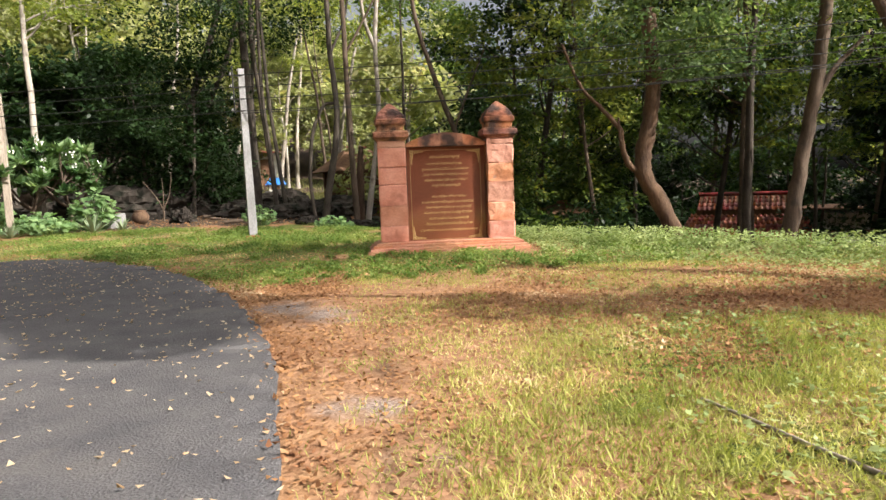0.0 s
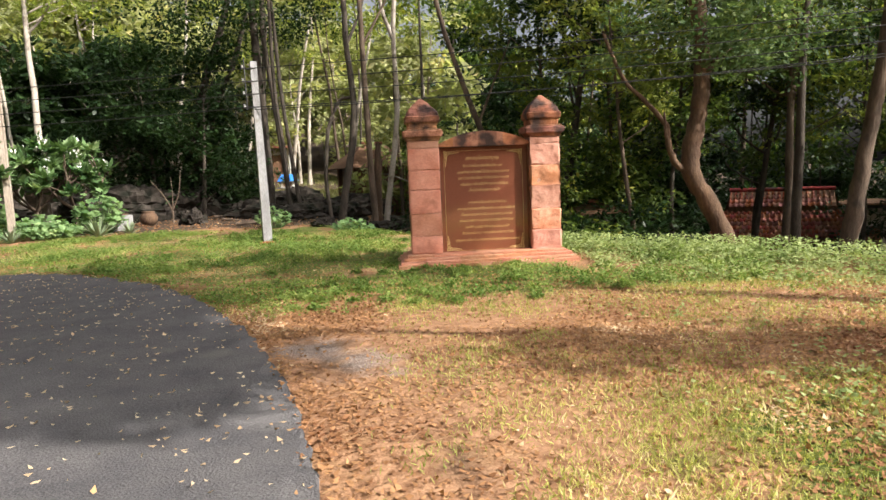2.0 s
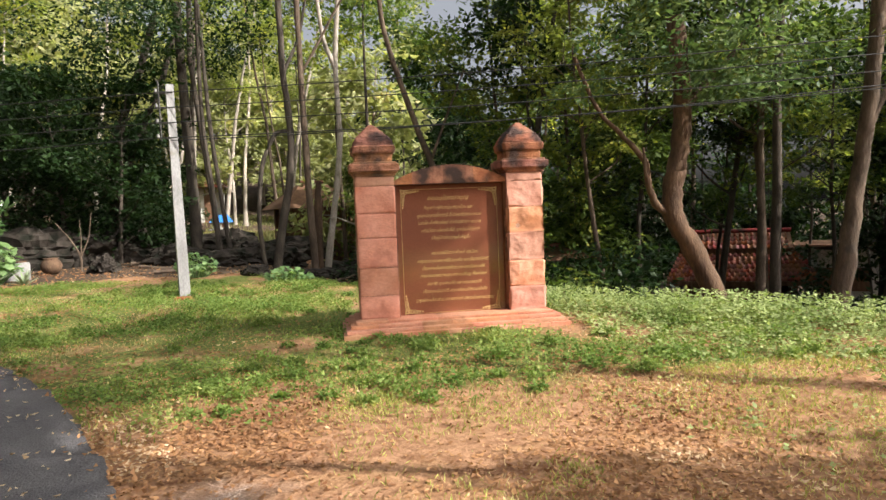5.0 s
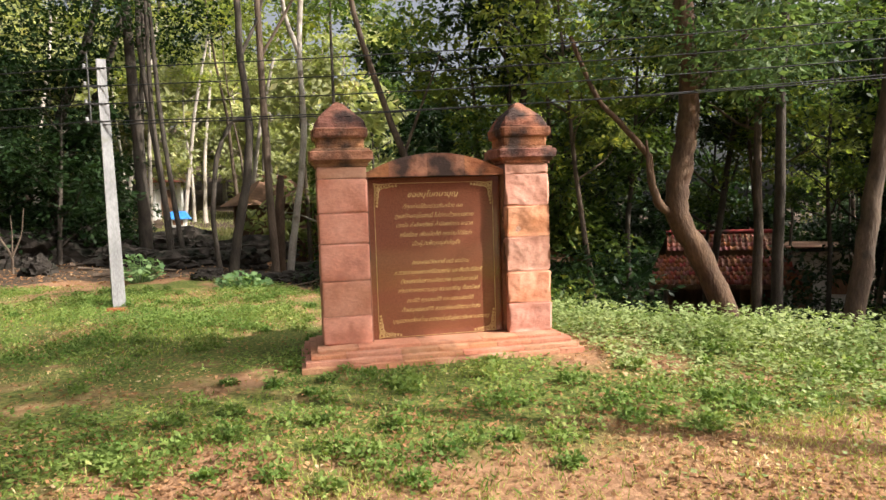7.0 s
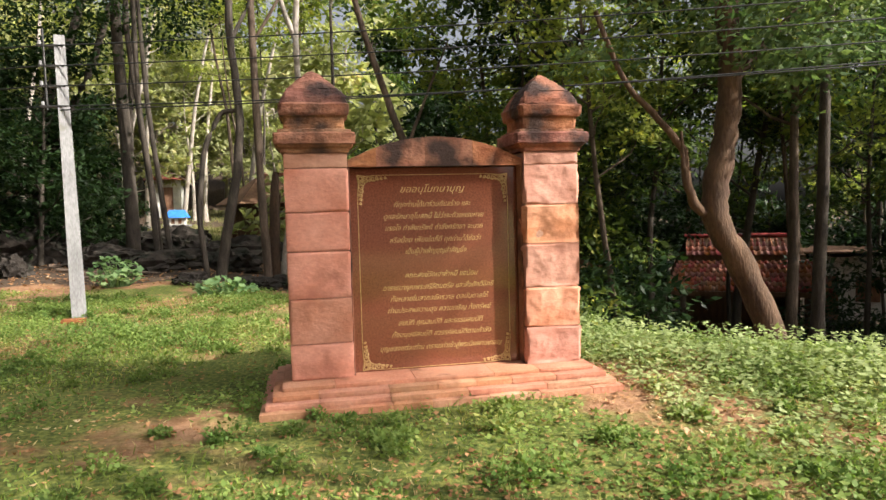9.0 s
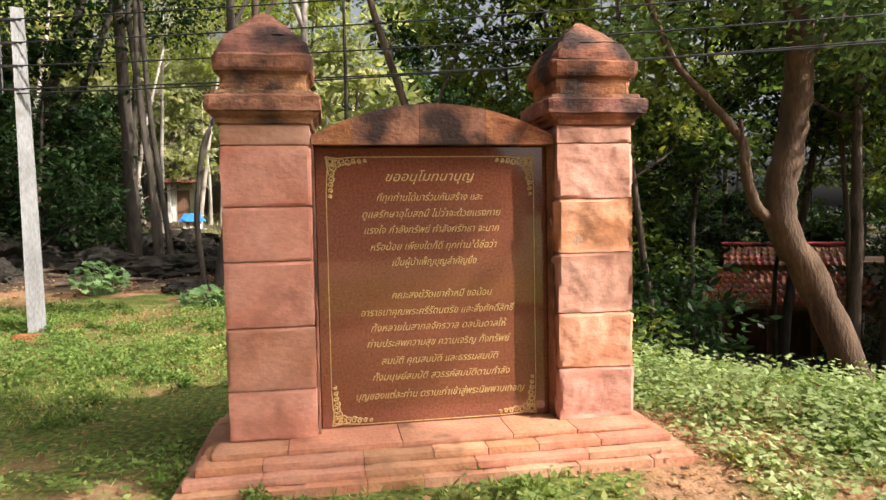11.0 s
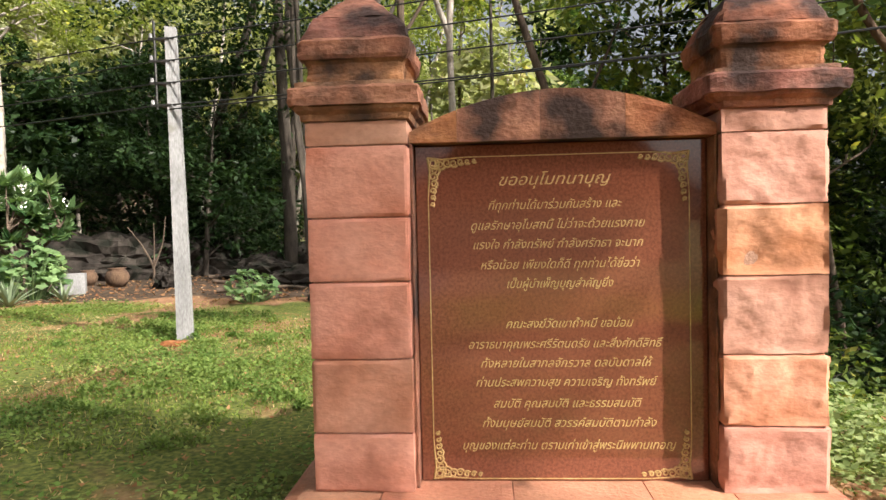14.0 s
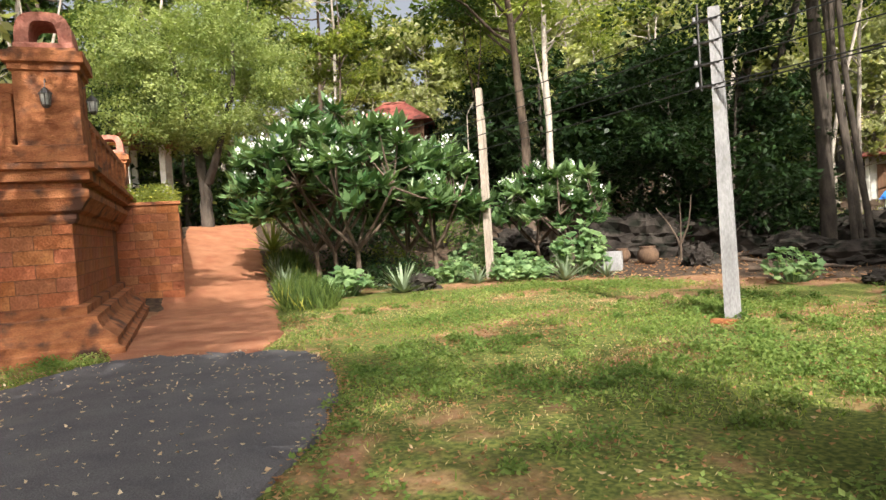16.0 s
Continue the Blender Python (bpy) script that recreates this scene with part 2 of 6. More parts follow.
STRAW = leafy("dry straw", (0.34, 0.24, 0.12), (0.58, 0.47, 0.25), 0.7, 0.2, (0.3, 0.32, 0.1))
LEAF_GARDEN = leafy("soft blue-green shrub leaves", (0.075, 0.15, 0.06), (0.22, 0.32, 0.14), 0.55, 0.35, (0.34, 0.43, 0.2))
AGAVE = leafy("grey-green agave leaves", (0.12, 0.17, 0.1), (0.26, 0.31, 0.19), 0.5, 0.1)
PETAL = plain("white petals", (0.85, 0.84, 0.78), 0.5)
# rock tone lowered for the shade the boulders stand in
ROCK = surf("forest rock with shade in its dark tone", (0.018, 0.015, 0.013), (0.06, 0.05, 0.042), 1.5, 0.95, 1.0, 9, dark=(0.014, 0.015, 0.011), dark_scale=2.0, dark_at=0.5, spec=0.1)
TILE = surf("red clay roof tile", (0.2, 0.045, 0.022), (0.36, 0.095, 0.045), 4, 0.65, 0.2, 40, dark=(0.03, 0.018, 0.015), dark_scale=1.1, dark_at=0.46, vary=0.35)
WOOD = surf("old brown wood", (0.12, 0.06, 0.035), (0.22, 0.12, 0.07), 6, 0.85, 0.5, 40, warp=(1, 1, 0.2))
POST_WOOD = surf("sun-bleached post", (0.24, 0.195, 0.155), (0.34, 0.29, 0.24), 6, 0.85, 0.4, 40, dark=(0.25, 0.18, 0.12), dark_scale=4, dark_at=0.6, warp=(1, 1, 0.2))
WHITEWASH = surf("dirty white wall", (0.5, 0.49, 0.46), (0.66, 0.64, 0.6), 2, 0.9, 0.2, 30, dark=(0.3, 0.28, 0.25), dark_scale=1.5, dark_at=0.6)
BLUE = surf("blue painted roof", (0.03, 0.16, 0.55), (0.05, 0.24, 0.7), 6, 0.5, 0.1, 40)
CABLE = plain("black cable", (0.015, 0.015, 0.016), 0.6)
IRON = surf("dark iron", (0.05, 0.05, 0.05), (0.11, 0.105, 0.1), 20, 0.5, 0.2, 60, metal=0.8)
LAMP_GLASS = plain("frosted lamp glass", (0.22, 0.22, 0.2), 0.3)
PINK = surf("pink sandstone finial", (0.32, 0.115, 0.08), (0.43, 0.19, 0.14), 8, 0.9, 0.8, 30, dark=(0.2, 0.08, 0.06), dark_scale=9, dark_at=0.58)
ROOF_RED = surf("dull red roof", (0.22, 0.055, 0.042), (0.31, 0.095, 0.075), 3, 0.8, 0.4, 30, dark=(0.1, 0.04, 0.035), dark_scale=2, dark_at=0.55)
GROUND = ground_material()


# ---- mesh helpers ----
def np_mesh(name, v, f, material=None, smooth=False):
    """A mesh from arrays: f holds rows of equally many corners."""
    me = bpy.data.meshes.new(name)
    v, f = np.asarray(v, float), np.asarray(f, np.int32)
    me.vertices.add(len(v))
    me.vertices.foreach_set("co", v.ravel())
    me.loops.add(f.size)
    me.loops.foreach_set("vertex_index", f.ravel())
    me.polygons.add(len(f))
    me.polygons.foreach_set("loop_start", np.arange(len(f), dtype=np.int32) * f.shape[1])
    if smooth:
        me.polygons.foreach_set("use_smooth", np.ones(len(f), bool))
    me.update(calc_edges=True)
    if material:
        me.materials.append(material)
    return me


def child(name, me, parent, label="", m=None):
    ob = new(name, me)
    ob.parent = parent
    if m is not None:
        ob.matrix_basis = m
    if label:
        ob["label"] = label
    return ob


def part(name, bm, material, parent, label="", smooth=False):
    me = bpy.data.meshes.new(name)
    bm.to_mesh(me)
    bm.free()
    me.materials.append(material)
    if smooth:
        me.polygons.foreach_set("use_smooth", [True] * len(me.polygons))
    return child(name, me, parent, label)


def thing(name, at, label, category, group="", kind="", rz=0.0):
    ob = new(name)
    ob.empty_display_size = 0.1
    ob.matrix_basis = pose(*at, 0, 0, rz)
    return tagged(ob, label, category, group, kind)


def add_box(bm, lo, hi, bevel=0.0):
    r = bmesh.ops.create_cube(bm, size=1.0)["verts"]
    for w in r:
        w.co = Vector([lo[i] + (w.co[i] + 0.5) * (hi[i] - lo[i]) for i in range(3)])
    if bevel:
        es = list({e for w in r for e in w.link_edges})
        bmesh.ops.bevel(bm, geom=es, offset=bevel, segments=1, affect="EDGES")
    return bm


def box(lo, hi, bevel=0.0):
    return add_box(bmesh.new(), lo, hi, bevel)


def tube(pts, radii, n=8):
    """Vertices and quads of a tapered tube along points."""
    pts, radii = np.asarray(pts, float), np.asarray(radii, float)
    tang = np.gradient(pts, axis=0)
    tang /= np.linalg.norm(tang, axis=1)[:, None] + 1e-9
    ref = np.where(np.abs(tang[:, 2:3]) > 0.9, [[1.0, 0, 0]], [[0, 0, 1.0]])
    u = np.cross(tang, ref)
    u /= np.linalg.norm(u, axis=1)[:, None] + 1e-9
    w = np.cross(tang, u)
    a = np.linspace(0, 2 * np.pi, n, endpoint=False)
    v = pts[:, None] + radii[:, None, None] * (u[:, None] * np.cos(a)[None, :, None] + w[:, None] * np.sin(a)[None, :, None])
    k = len(pts)
    i, j = np.meshgrid(np.arange(k - 1), np.arange(n), indexing="ij")
    j2 = (j + 1) % n
    f = np.stack([i * n + j, i * n + j2, (i + 1) * n + j2, (i + 1) * n + j], -1).reshape(-1, 4)
    return v.reshape(-1, 3), f


def join(pieces):
    vs, fs, k = [], [], 0
    for v, f in pieces:
        vs.append(v)
        fs.append(f + k)
        k += len(v)
    return np.concatenate(vs), np.concatenate(fs)


def blades(base, way, side, length, width, fold=0.15):
    """Leaf quads: stem, edge, tip, edge; one bent quad each."""
    up = np.cross(way, side)
    length, width = np.asarray(length)[:, None], np.asarray(width)[:, None]
    mid = base + way * length * 0.45 + up * width * fold
    v = np.stack([base, mid + side * width / 2, base + way * length - up * width * fold, mid - side * width / 2], 1)
    return v.reshape(-1, 3), np.arange(len(base) * 4).reshape(-1, 4)


def unit(v):
    return v / (np.linalg.norm(v, axis=-1, keepdims=True) + 1e-9)


def scatter_leaves(r, centres, spread, count, size, flat=0.6, droop=0.3):
    """Leaves in sprays round each of the centres: tilted, sagging discs with most blades lying near their plane."""
    m = len(centres)
    c = np.repeat(centres, count, 0)
    wide = np.repeat(np.broadcast_to(spread, m), count)[:, None]
    up = unit(r.normal(0, 0.28, (m, 3)) + np.array([0, 0, 1.0]))
    up = np.repeat(up, count, 0)
    ax = unit(np.cross(up, np.array([[0.31, 0.95, 0.02]])))
    ay = np.cross(up, ax)
    a = r.uniform(0, 2 * np.pi, (m, 1)) + r.integers(0, 5, (m, count)) * 1.257 + r.normal(0, 0.32, (m, count))
    a = a.reshape(-1, 1)
    d = np.sqrt(r.uniform(0.01, 1, a.shape)) * 1.75
    out = ax * np.cos(a) + ay * np.sin(a)
    base = c + out * d * wide + up * (r.normal(0, 0.5 * flat, a.shape) - 0.13 * d * d) * wide
    way = unit(out + r.normal(0, 0.55, c.shape) + np.array([0, 0, -droop]))
    side = unit(np.cross(way, unit(r.normal(0, 0.42, c.shape) + up)))
    ln = size * r.uniform(0.6, 1.3, len(c))
    return blades(base, way, side, ln, ln * r.uniform(0.4, 0.6, len(c)))


# ---- ground ----
def sm(v, lo, hi):
    k = np.clip((np.asarray(v, float) - lo) / (hi - lo), 0, 1)
    return k * k * (3 - 2 * k)


def bank(x, y):
    """How far a place lies past the edge of the lawn, down the bank."""
    return (x - 1.8) * 0.716 + (y - 1.8) * 0.698


def height(x, y):
    x, y = np.asarray(x, float), np.asarray(y, float)
    h = -0.05 + 0.012 * np.clip(y, -30, 0)
    h = h - sm(x, -4.5, 2.5) * np.clip(bank(x, y) * 0.2, 0, 5.5) * sm(bank(x, y), 0, 3)
    h = h + sm(-x, -2, 5) * np.clip(y - 12.5, 0, 40) * 0.025
    h = h + np.clip(-x - 16.0, 0, 9) * 0.235 + np.clip(np.hypot(np.minimum(x, 0), y) - 42, 0, 60) * 0.22 * sm(-x, -6, 10) * sm(y, -25, 0)
    rough = 0.03 * np.sin(x * 1.3 + 0.7 * y) * np.sin(y * 1.1 - 0.4 * x)
    return h + rough * sm(np.hypot(x, y - 0.6), 2.0, 4.0)


ASPHALT_EDGE = [(-1.5, -40), (-1.52, -14), (-1.58, -11), (-1.66, -8.8), (-1.95, -6.95), (-2.32, -5.4), (-2.93, -3.75), (-3.5, -2.6), (-4.15, -1.45), (-5.0, -0.3),
                (-5.75, 0.43), (-6.5, 0.95), (-7.3, 1.4), (-8.1, 1.65), (-8.8, 1.55), (-9.5, 1.05), (-9.98, 0.4), (-10.1, -0.4), (-9.7, -1.4), (-9.2, -3), (-8.8, -6), (-8.5, -12), (-8.5, -40)]


def inside(x, y, poly, grow=0.0):
    x, y = np.asarray(x, float), np.asarray(y, float)
    hit = np.zeros(x.shape, bool)
    for (ax, ay), (bx, by) in zip(poly, poly[1:] + poly[:1]):
        cross = (ay > y) != (by > y)
        with np.errstate(divide="ignore", invalid="ignore"):
            hit ^= cross & (x < (bx - ax) * (y - ay) / (by - ay) + ax)
    return hit


def field(x, y, s, seed):
    """Smooth random values over the plan."""
    q = np.random.default_rng(seed)
    out = np.zeros(np.shape(x))
    for _ in range(14):
        a, ph, k_ = q.uniform(0, 2 * np.pi), q.uniform(0, 2 * np.pi), s * q.uniform(0.5, 2.2)
        out += np.sin((x * math.cos(a) + y * math.sin(a)) * k_ + ph)
    return out / 3.7


def lush(x, y):
    """Where the grass is thick: round the memorial and on the shaded side, thin on the worn strip before it."""
    g = 0.32 + 0.58 * sm(y, -3.6, -1.3) + (0.3 * field(x, y, 1.2, 3) + 0.12 * field(x, y, 3.5, 8)) * sm(y, -3.5, -1.5)
    worn = np.exp(-((y + 3.9 + 0.12 * x) / 1.3) ** 2)
    g = g - 0.35 * worn + 0.42 * sm(-y, 5.0, 6.5) * sm(x, -1.2, 1.2)
    g = g - 0.5 * np.exp(-((x + 1.1) / 0.7) ** 2) * sm(-y, 3.5, 6)
    g = g - 1.8 * sm(y, 9.3, 13.0) - 1.8 * sm(bank(x, y), 1.0, 4.5) * sm(x, -3, 2) - 1.6 * sm(-x, 13, 17) * sm(y, 0, 4)
    g = g + 1.3 * np.exp(-(((x + 7.5) / 4) ** 2 + ((y - 33) / 9) ** 2))
    return g


def blots(x, y, spots):
    """Soft round patches: rows of x, y, radius, strength."""
    return sum(k_ * np.exp(-((x - a) ** 2 + (y - b) ** 2) / (q * q)) for a, b, q, k_ in spots)


def gravelly(x, y):
    """Stony bare places beside the asphalt."""
    return blots(x, y, ((-2.2, -4.4, 0.5, 0.8), (-1.75, -5.15, 0.4, 0.7), (-1.35, -7.7, 0.4, 0.6), (-1.1, -8.5, 0.4, 0.5), (1.6, -4.4, 0.5, 0.35)))


def sward(x, y):
    """How thick the thin yellowish turf before the memorial is."""
    k_ = 0.12 + 0.75 * sm(-y, 5.5, 6.4) * sm(x, -1.3, 0.0) + 0.25 * sm(y, -3.6, -2.4)
    k_ = k_ + blots(x, y, ((-0.85, -7.35, 0.4, 0.6), (0.3, -6.95, 0.5, 0.5), (-0.2, -8.1, 0.5, 0.6), (-0.17, -4.43, 0.28, 0.9), (-2.0, -5.87, 0.2, 0.7), (-1.35, -2.7, 0.3, 0.6), (-0.9, -6.3, 0.6, 0.25)))
    return np.clip((k_ + 0.28 * field(x, y, 1.9, 5) + 0.16 * field(x, y, 5.0, 6)) * sm(x, -1.95, -1.2), 0, 1)


def axis(lo, hi, fine):
    inner = np.arange(lo, hi, fine)
    grow = np.cumsum(0.5 * 1.16 ** np.arange(38))
    return np.concatenate([lo - grow[::-1], inner, hi + grow])


gx, gy = axis(-24, 14, 0.3), axis(-14, 22, 0.3)
X, Y = np.meshgrid(gx, gy, indexing="ij")
V = np.stack([X, Y, height(X, Y)], -1).reshape(-1, 3)
ni, nj = X.shape
i, j = np.meshgrid(np.arange(ni - 1), np.arange(nj - 1), indexing="ij")
F = np.stack([i * nj + j, (i + 1) * nj + j, (i + 1) * nj + j + 1, i * nj + j + 1], -1).reshape(-1, 4)
ground_me = np_mesh("ground", V, F, GROUND, True)
att = ground_me.attributes.new("lushness", "FLOAT", "POINT")
att.data.foreach_set("value", lush(V[:, 0], V[:, 1]).astype(np.float32))
att = ground_me.attributes.new("gravel", "FLOAT", "POINT")
att.data.foreach_set("value", gravelly(V[:, 0], V[:, 1]).astype(np.float32))
tagged(new("ground", ground_me), "lawn of thin grass, brown litter and forest soil", "ground", kind="structure")


def sheet(name, outline, lift, material, label, category, jitter=0.03, step_=0.5):
    """A thin slab laid on the ground inside an outline, with an uneven rim."""
    pts = []
    r = np.random.default_rng(3)
    for (ax, ay), (bx, by) in zip(outline, outline[1:] + outline[:1]):
        k = max(1, int(min(60, math.hypot(bx - ax, by - ay) / 0.12)))
        for s in range(k):
            pts.append((ax + (bx - ax) * s / k + r.normal(0, jitter), ay + (by - ay) * s / k + r.normal(0, jitter)))
    bm = bmesh.new()
    ring = [bm.verts.new((x, y, 0)) for x, y in pts]
    bm.faces.new(ring)
    bmesh.ops.triangulate(bm, faces=bm.faces[:])
    lo, hi = np.min(pts, 0), np.max(pts, 0)
    for ax_, a, b in ((0, max(lo[0], -24), min(hi[0], 14)), (1, max(lo[1], -14), min(hi[1], 22))):
        for c in np.arange(a + step_, b, step_):
            co, no = [0, 0, 0], [0, 0, 0]
            co[ax_], no[ax_] = c, 1
            bmesh.ops.bisect_plane(bm, geom=bm.verts[:] + bm.edges[:] + bm.faces[:], plane_co=co, plane_no=no)
    for w in bm.verts:
        w.co.z = float(height(w.co.x, w.co.y)) + lift * (0.2 if w.is_boundary else 1.0)
    bmesh.ops.recalc_face_normals(bm, faces=bm.faces[:])
    if sum(f.normal.z for f in bm.faces) < 0:
        bmesh.ops.reverse_faces(bm, faces=bm.faces[:])
    me = bpy.data.meshes.new(name)
    bm.to_mesh(me)
    bm.free()
    me.materials.append(material)
    return tagged(new(name, me), label, category, kind="structure")


sheet("road", ASPHALT_EDGE, 0.045, ASPHALT, "dark grey asphalt drive with a rounded end, strewn with leaves", "road", 0.012)
PU, PN = np.array([-0.875, 0.484]), np.array([0.484, 0.875])
PATH0 = np.array([-9.75, 2.3])
p_right = [tuple(PATH0 + PU * s + PN * o) for s, o in ((-1.2, -0.35), (0, 0.02), (4, 0.05), (9, 0.0), (14, -0.1), (27, -0.3))]
p_left = [tuple(PATH0 + PU * s + PN * o) for s, o in ((27, -2.6), (14, -2.5), (8, -2.5), (5.5, -2.4), (1.0, -2.6), (-0.9, -2.2))]
sheet("pavement", p_right + p_left, 0.03, EARTH, "red laterite gravel footpath beside a block wall", "path", 0.03)


# ---- the memorial ----
def rough_block(seed, lo, hi, face_bulge=0.02, nx=14, nz=11, edge=0.004, fine=0.035, ledge=0.0):
    """A quarry-faced stone: a box whose front and sides swell unevenly between chipped arrises."""
    lo, hi = np.array(lo, float), np.array(hi, float)
    bm = bmesh.new()
    size = hi - lo
    n = [max(2, min(nx, int(size[0] / fine))), max(2, min(nx, int(size[1] / (fine * 1.4)))), max(2, min(nz, int(size[2] / fine)))]
    grid = {}

    def vert(a, b, c):
        if (a, b, c) not in grid:
            u = np.array([a / n[0], b / n[1], c / n[2]])
            p = lo + u * size
            q = Vector((p[0] * 5 + seed * 3.1, p[1] * 5, p[2] * 5 + seed))
            d = noise.noise(q) + 0.5 * noise.noise(q * 2.7) + 0.25 * noise.noise(q * 6)
            d += 0.9 * (0.35 - abs(noise.noise(q * 1.3 + Vector((7, 3, 1)))) * 1.6)
            if ledge:
                e = noise.noise(q * 0.8 + Vector((seed, 2, 5))) + 0.35 * noise.noise(q * 2.2) + 0.3 * (p[2] - lo[2]) / size[2]
                s_ = e * 3.2
                d = 0.55 * d + ledge * (math.floor(s_) + min(1.0, (s_ % 1) * 6) - 0.7) * 0.75
            rim = [min(u[k], 1 - u[k]) * size[k] for k in range(3)]
            for k in range(3):
                if u[k] in (0.0, 1.0):
                    near = min(rim[m] for m in range(3) if m != k)
                    w = (0.12 + 0.88 * min(1.0, near / 0.022)) if ledge else 0.45 + 0.55 * min(1.0, near / 0.03)
                    out = -1 if u[k] == 0 else 1
                    p[k] += out * (face_bulge * w * (0.12 + 0.8 * d) - (edge * (1 + d) if near < 1e-6 else 0))
            grid[(a, b, c)] = bm.verts.new(p)
        return grid[(a, b, c)]
    for k in range(3):
        e, g = [m for m in range(3) if m != k]
        for end in (0, n[k]):
            for a in range(n[e]):
                for b in range(n[g]):
                    q = []
                    for da, db in ((0, 0), (1, 0), (1, 1), (0, 1)):
                        key = [0, 0, 0]
                        key[k], key[e], key[g] = end, a + da, b + db
                        q.append(vert(*key))
                    bm.faces.new(q)
    bmesh.ops.recalc_face_normals(bm, faces=bm.faces[:])
    for e_ in bm.edges:
        if len(e_.link_faces) == 2 and e_.calc_face_angle() > (0.45 if ledge else 0.7):
            e_.smooth = False
    return bm


def square_ring(bm, levels, cx, cy, seed=0, wob=0.006, n=6):
    """A square moulded shaft: (z, half width) levels, sides divided, slightly uneven."""
    rings = []
    for z, h in levels:
        ring = []
        for side in range(4):
            for s in range(n):
                u = -h + 2 * h * s / n
                x, y = ((u, -h), (h, u), (-u, h), (-h, -u))[side]
                q = Vector((x * 7 + seed, y * 7, z * 9))
                d = wob * (noise.noise(q) + 0.6 * noise.noise(q * 2.6) + 0.35 * noise.noise(q * 6))
                if n > 8:
                    near = (h - abs(u)) / max(h, 0.05)
                    d -= wob * 1.3 * max(0.0, 0.12 - near) / 0.12 * (0.6 + noise.noise(q * 1.4))
                    d -= 0.9 * wob * max(0.0, noise.noise(q * 1.2 + Vector((3, 9, 4))) - 0.15)
                ring.append(bm.verts.new((cx + x * (1 + d / max(h, 0.05)), cy + y * (1 + d / max(h, 0.05)), z + d * 0.5)))
        rings.append(ring)
    m = 4 * n
    for a, b in zip(rings, rings[1:]):
        for s in range(m):
            bm.faces.new((a[s], a[(s + 1) % m], b[(s + 1) % m], b[s]))
    bm.faces.new(rings[0][::-1])
    bm.faces.new(rings[-1])
    return bm


memorial = thing("memorial", (0, 0, 0), "red sandstone memorial with two pillars and an inscribed brown granite slab", "memorial")
# plinth: courses that step in upwards
plinth = part("plinth", box((-1.3, 0.2, -0.35), (1.3, 1.14, 0.08)), MORTAR, memorial, "stepped red sandstone plinth")
r_ = random.Random(5)
for z0, z1, half, front, back, lens, bulge in ((-0.4, 0.0, 1.43, 0.0, 1.3, 0.42, 0.012), (0.0015, 0.045, 1.39, 0.06, 1.26, 0.5, 0.006),
                                                (0.0465, 0.09, 1.34, 0.14, 1.2, 0.42, 0.006), (0.0915, 0.124, 1.27, 0.24, 1.1, 0.55, 0.005)):
    x = -half
    while x < half - 0.05:
        w = min(lens * r_.uniform(0.7, 1.3), half - x)
        if half - x - w < 0.15:
            w = half - x
        part("stone", rough_block(r_.random() * 50, (x + 0.001, front, z0), (x + w - 0.001, 0.62, z1), bulge, 12, 5, 0.002), PLINTH, plinth)
        part("stone", rough_block(r_.random() * 50, (x + 0.002, 0.625, z0), (x + w - 0.003, back, z1), bulge, 5, 3, 0.004), PLINTH, plinth)
        x += w
PIL_L, PIL_R = (-1.2, -0.705), (0.755, 1.235)
for (x0, x1), courses in ((PIL_L, (0.124, 0.415, 0.775, 1.15, 1.46, 1.805, 1.925)), (PIL_R, (0.124, 0.44, 0.78, 1.15, 1.48, 1.815, 1.925))):
    pillar = part("pillar", box((x0 + 0.02, 0.44, 0.12), (x1 - 0.015, 0.9, 1.93)), MORTAR, memorial, "square pillar of rough pink sandstone blocks")
    strong = 0.0135 if x0 > 0 else 0.006
    for a, b in zip(courses, courses[1:]):
        part("block", rough_block(r_.random() * 90, (x0, 0.42, a + 0.0015), (x1, 0.915, b - 0.0015), strong, 28, 22, 0.004, 0.018, 1.0 if x0 > 0 else 0.45), SANDSTONE, pillar, smooth=True)
    cx, cy = (x0 + x1) / 2, 0.668
    cap = part("cap", box((cx - 0.18, cy - 0.18, 1.93), (cx + 0.18, cy + 0.18, 2.3)), MORTAR, memorial, "moulded capital with a weathered pyramid top")
    for lv in (((1.927, 0.262), (1.955, 0.268), (1.972, 0.292), (1.99, 0.3)), ((1.992, 0.312), (2.07, 0.316), (2.083, 0.306)), ((2.085, 0.29), (2.105, 0.285), (2.11, 0.255)),
               ((2.112, 0.235), (2.2, 0.237), (2.215, 0.25)), ((2.217, 0.262), (2.235, 0.272), (2.3, 0.278), (2.315, 0.262)),
               ((2.317, 0.262), (2.36, 0.247), (2.43, 0.2)), ((2.432, 0.198), (2.5, 0.135), (2.56, 0.07), (2.595, 0.02))):
        rows = [lv[0]]
        for (za, ha), (zb, hb) in zip(lv, lv[1:]):
            k = max(1, round(math.hypot(zb - za, hb - ha) / 0.022))
            rows += [(za + (zb - za) * q / k, ha + (hb - ha) * q / k) for q in range(1, k + 1)]
        part("course", square_ring(bmesh.new(), rows, cx, cy, r_.random() * 30, 0.0095, 18), SANDSTONE_OLD, cap)
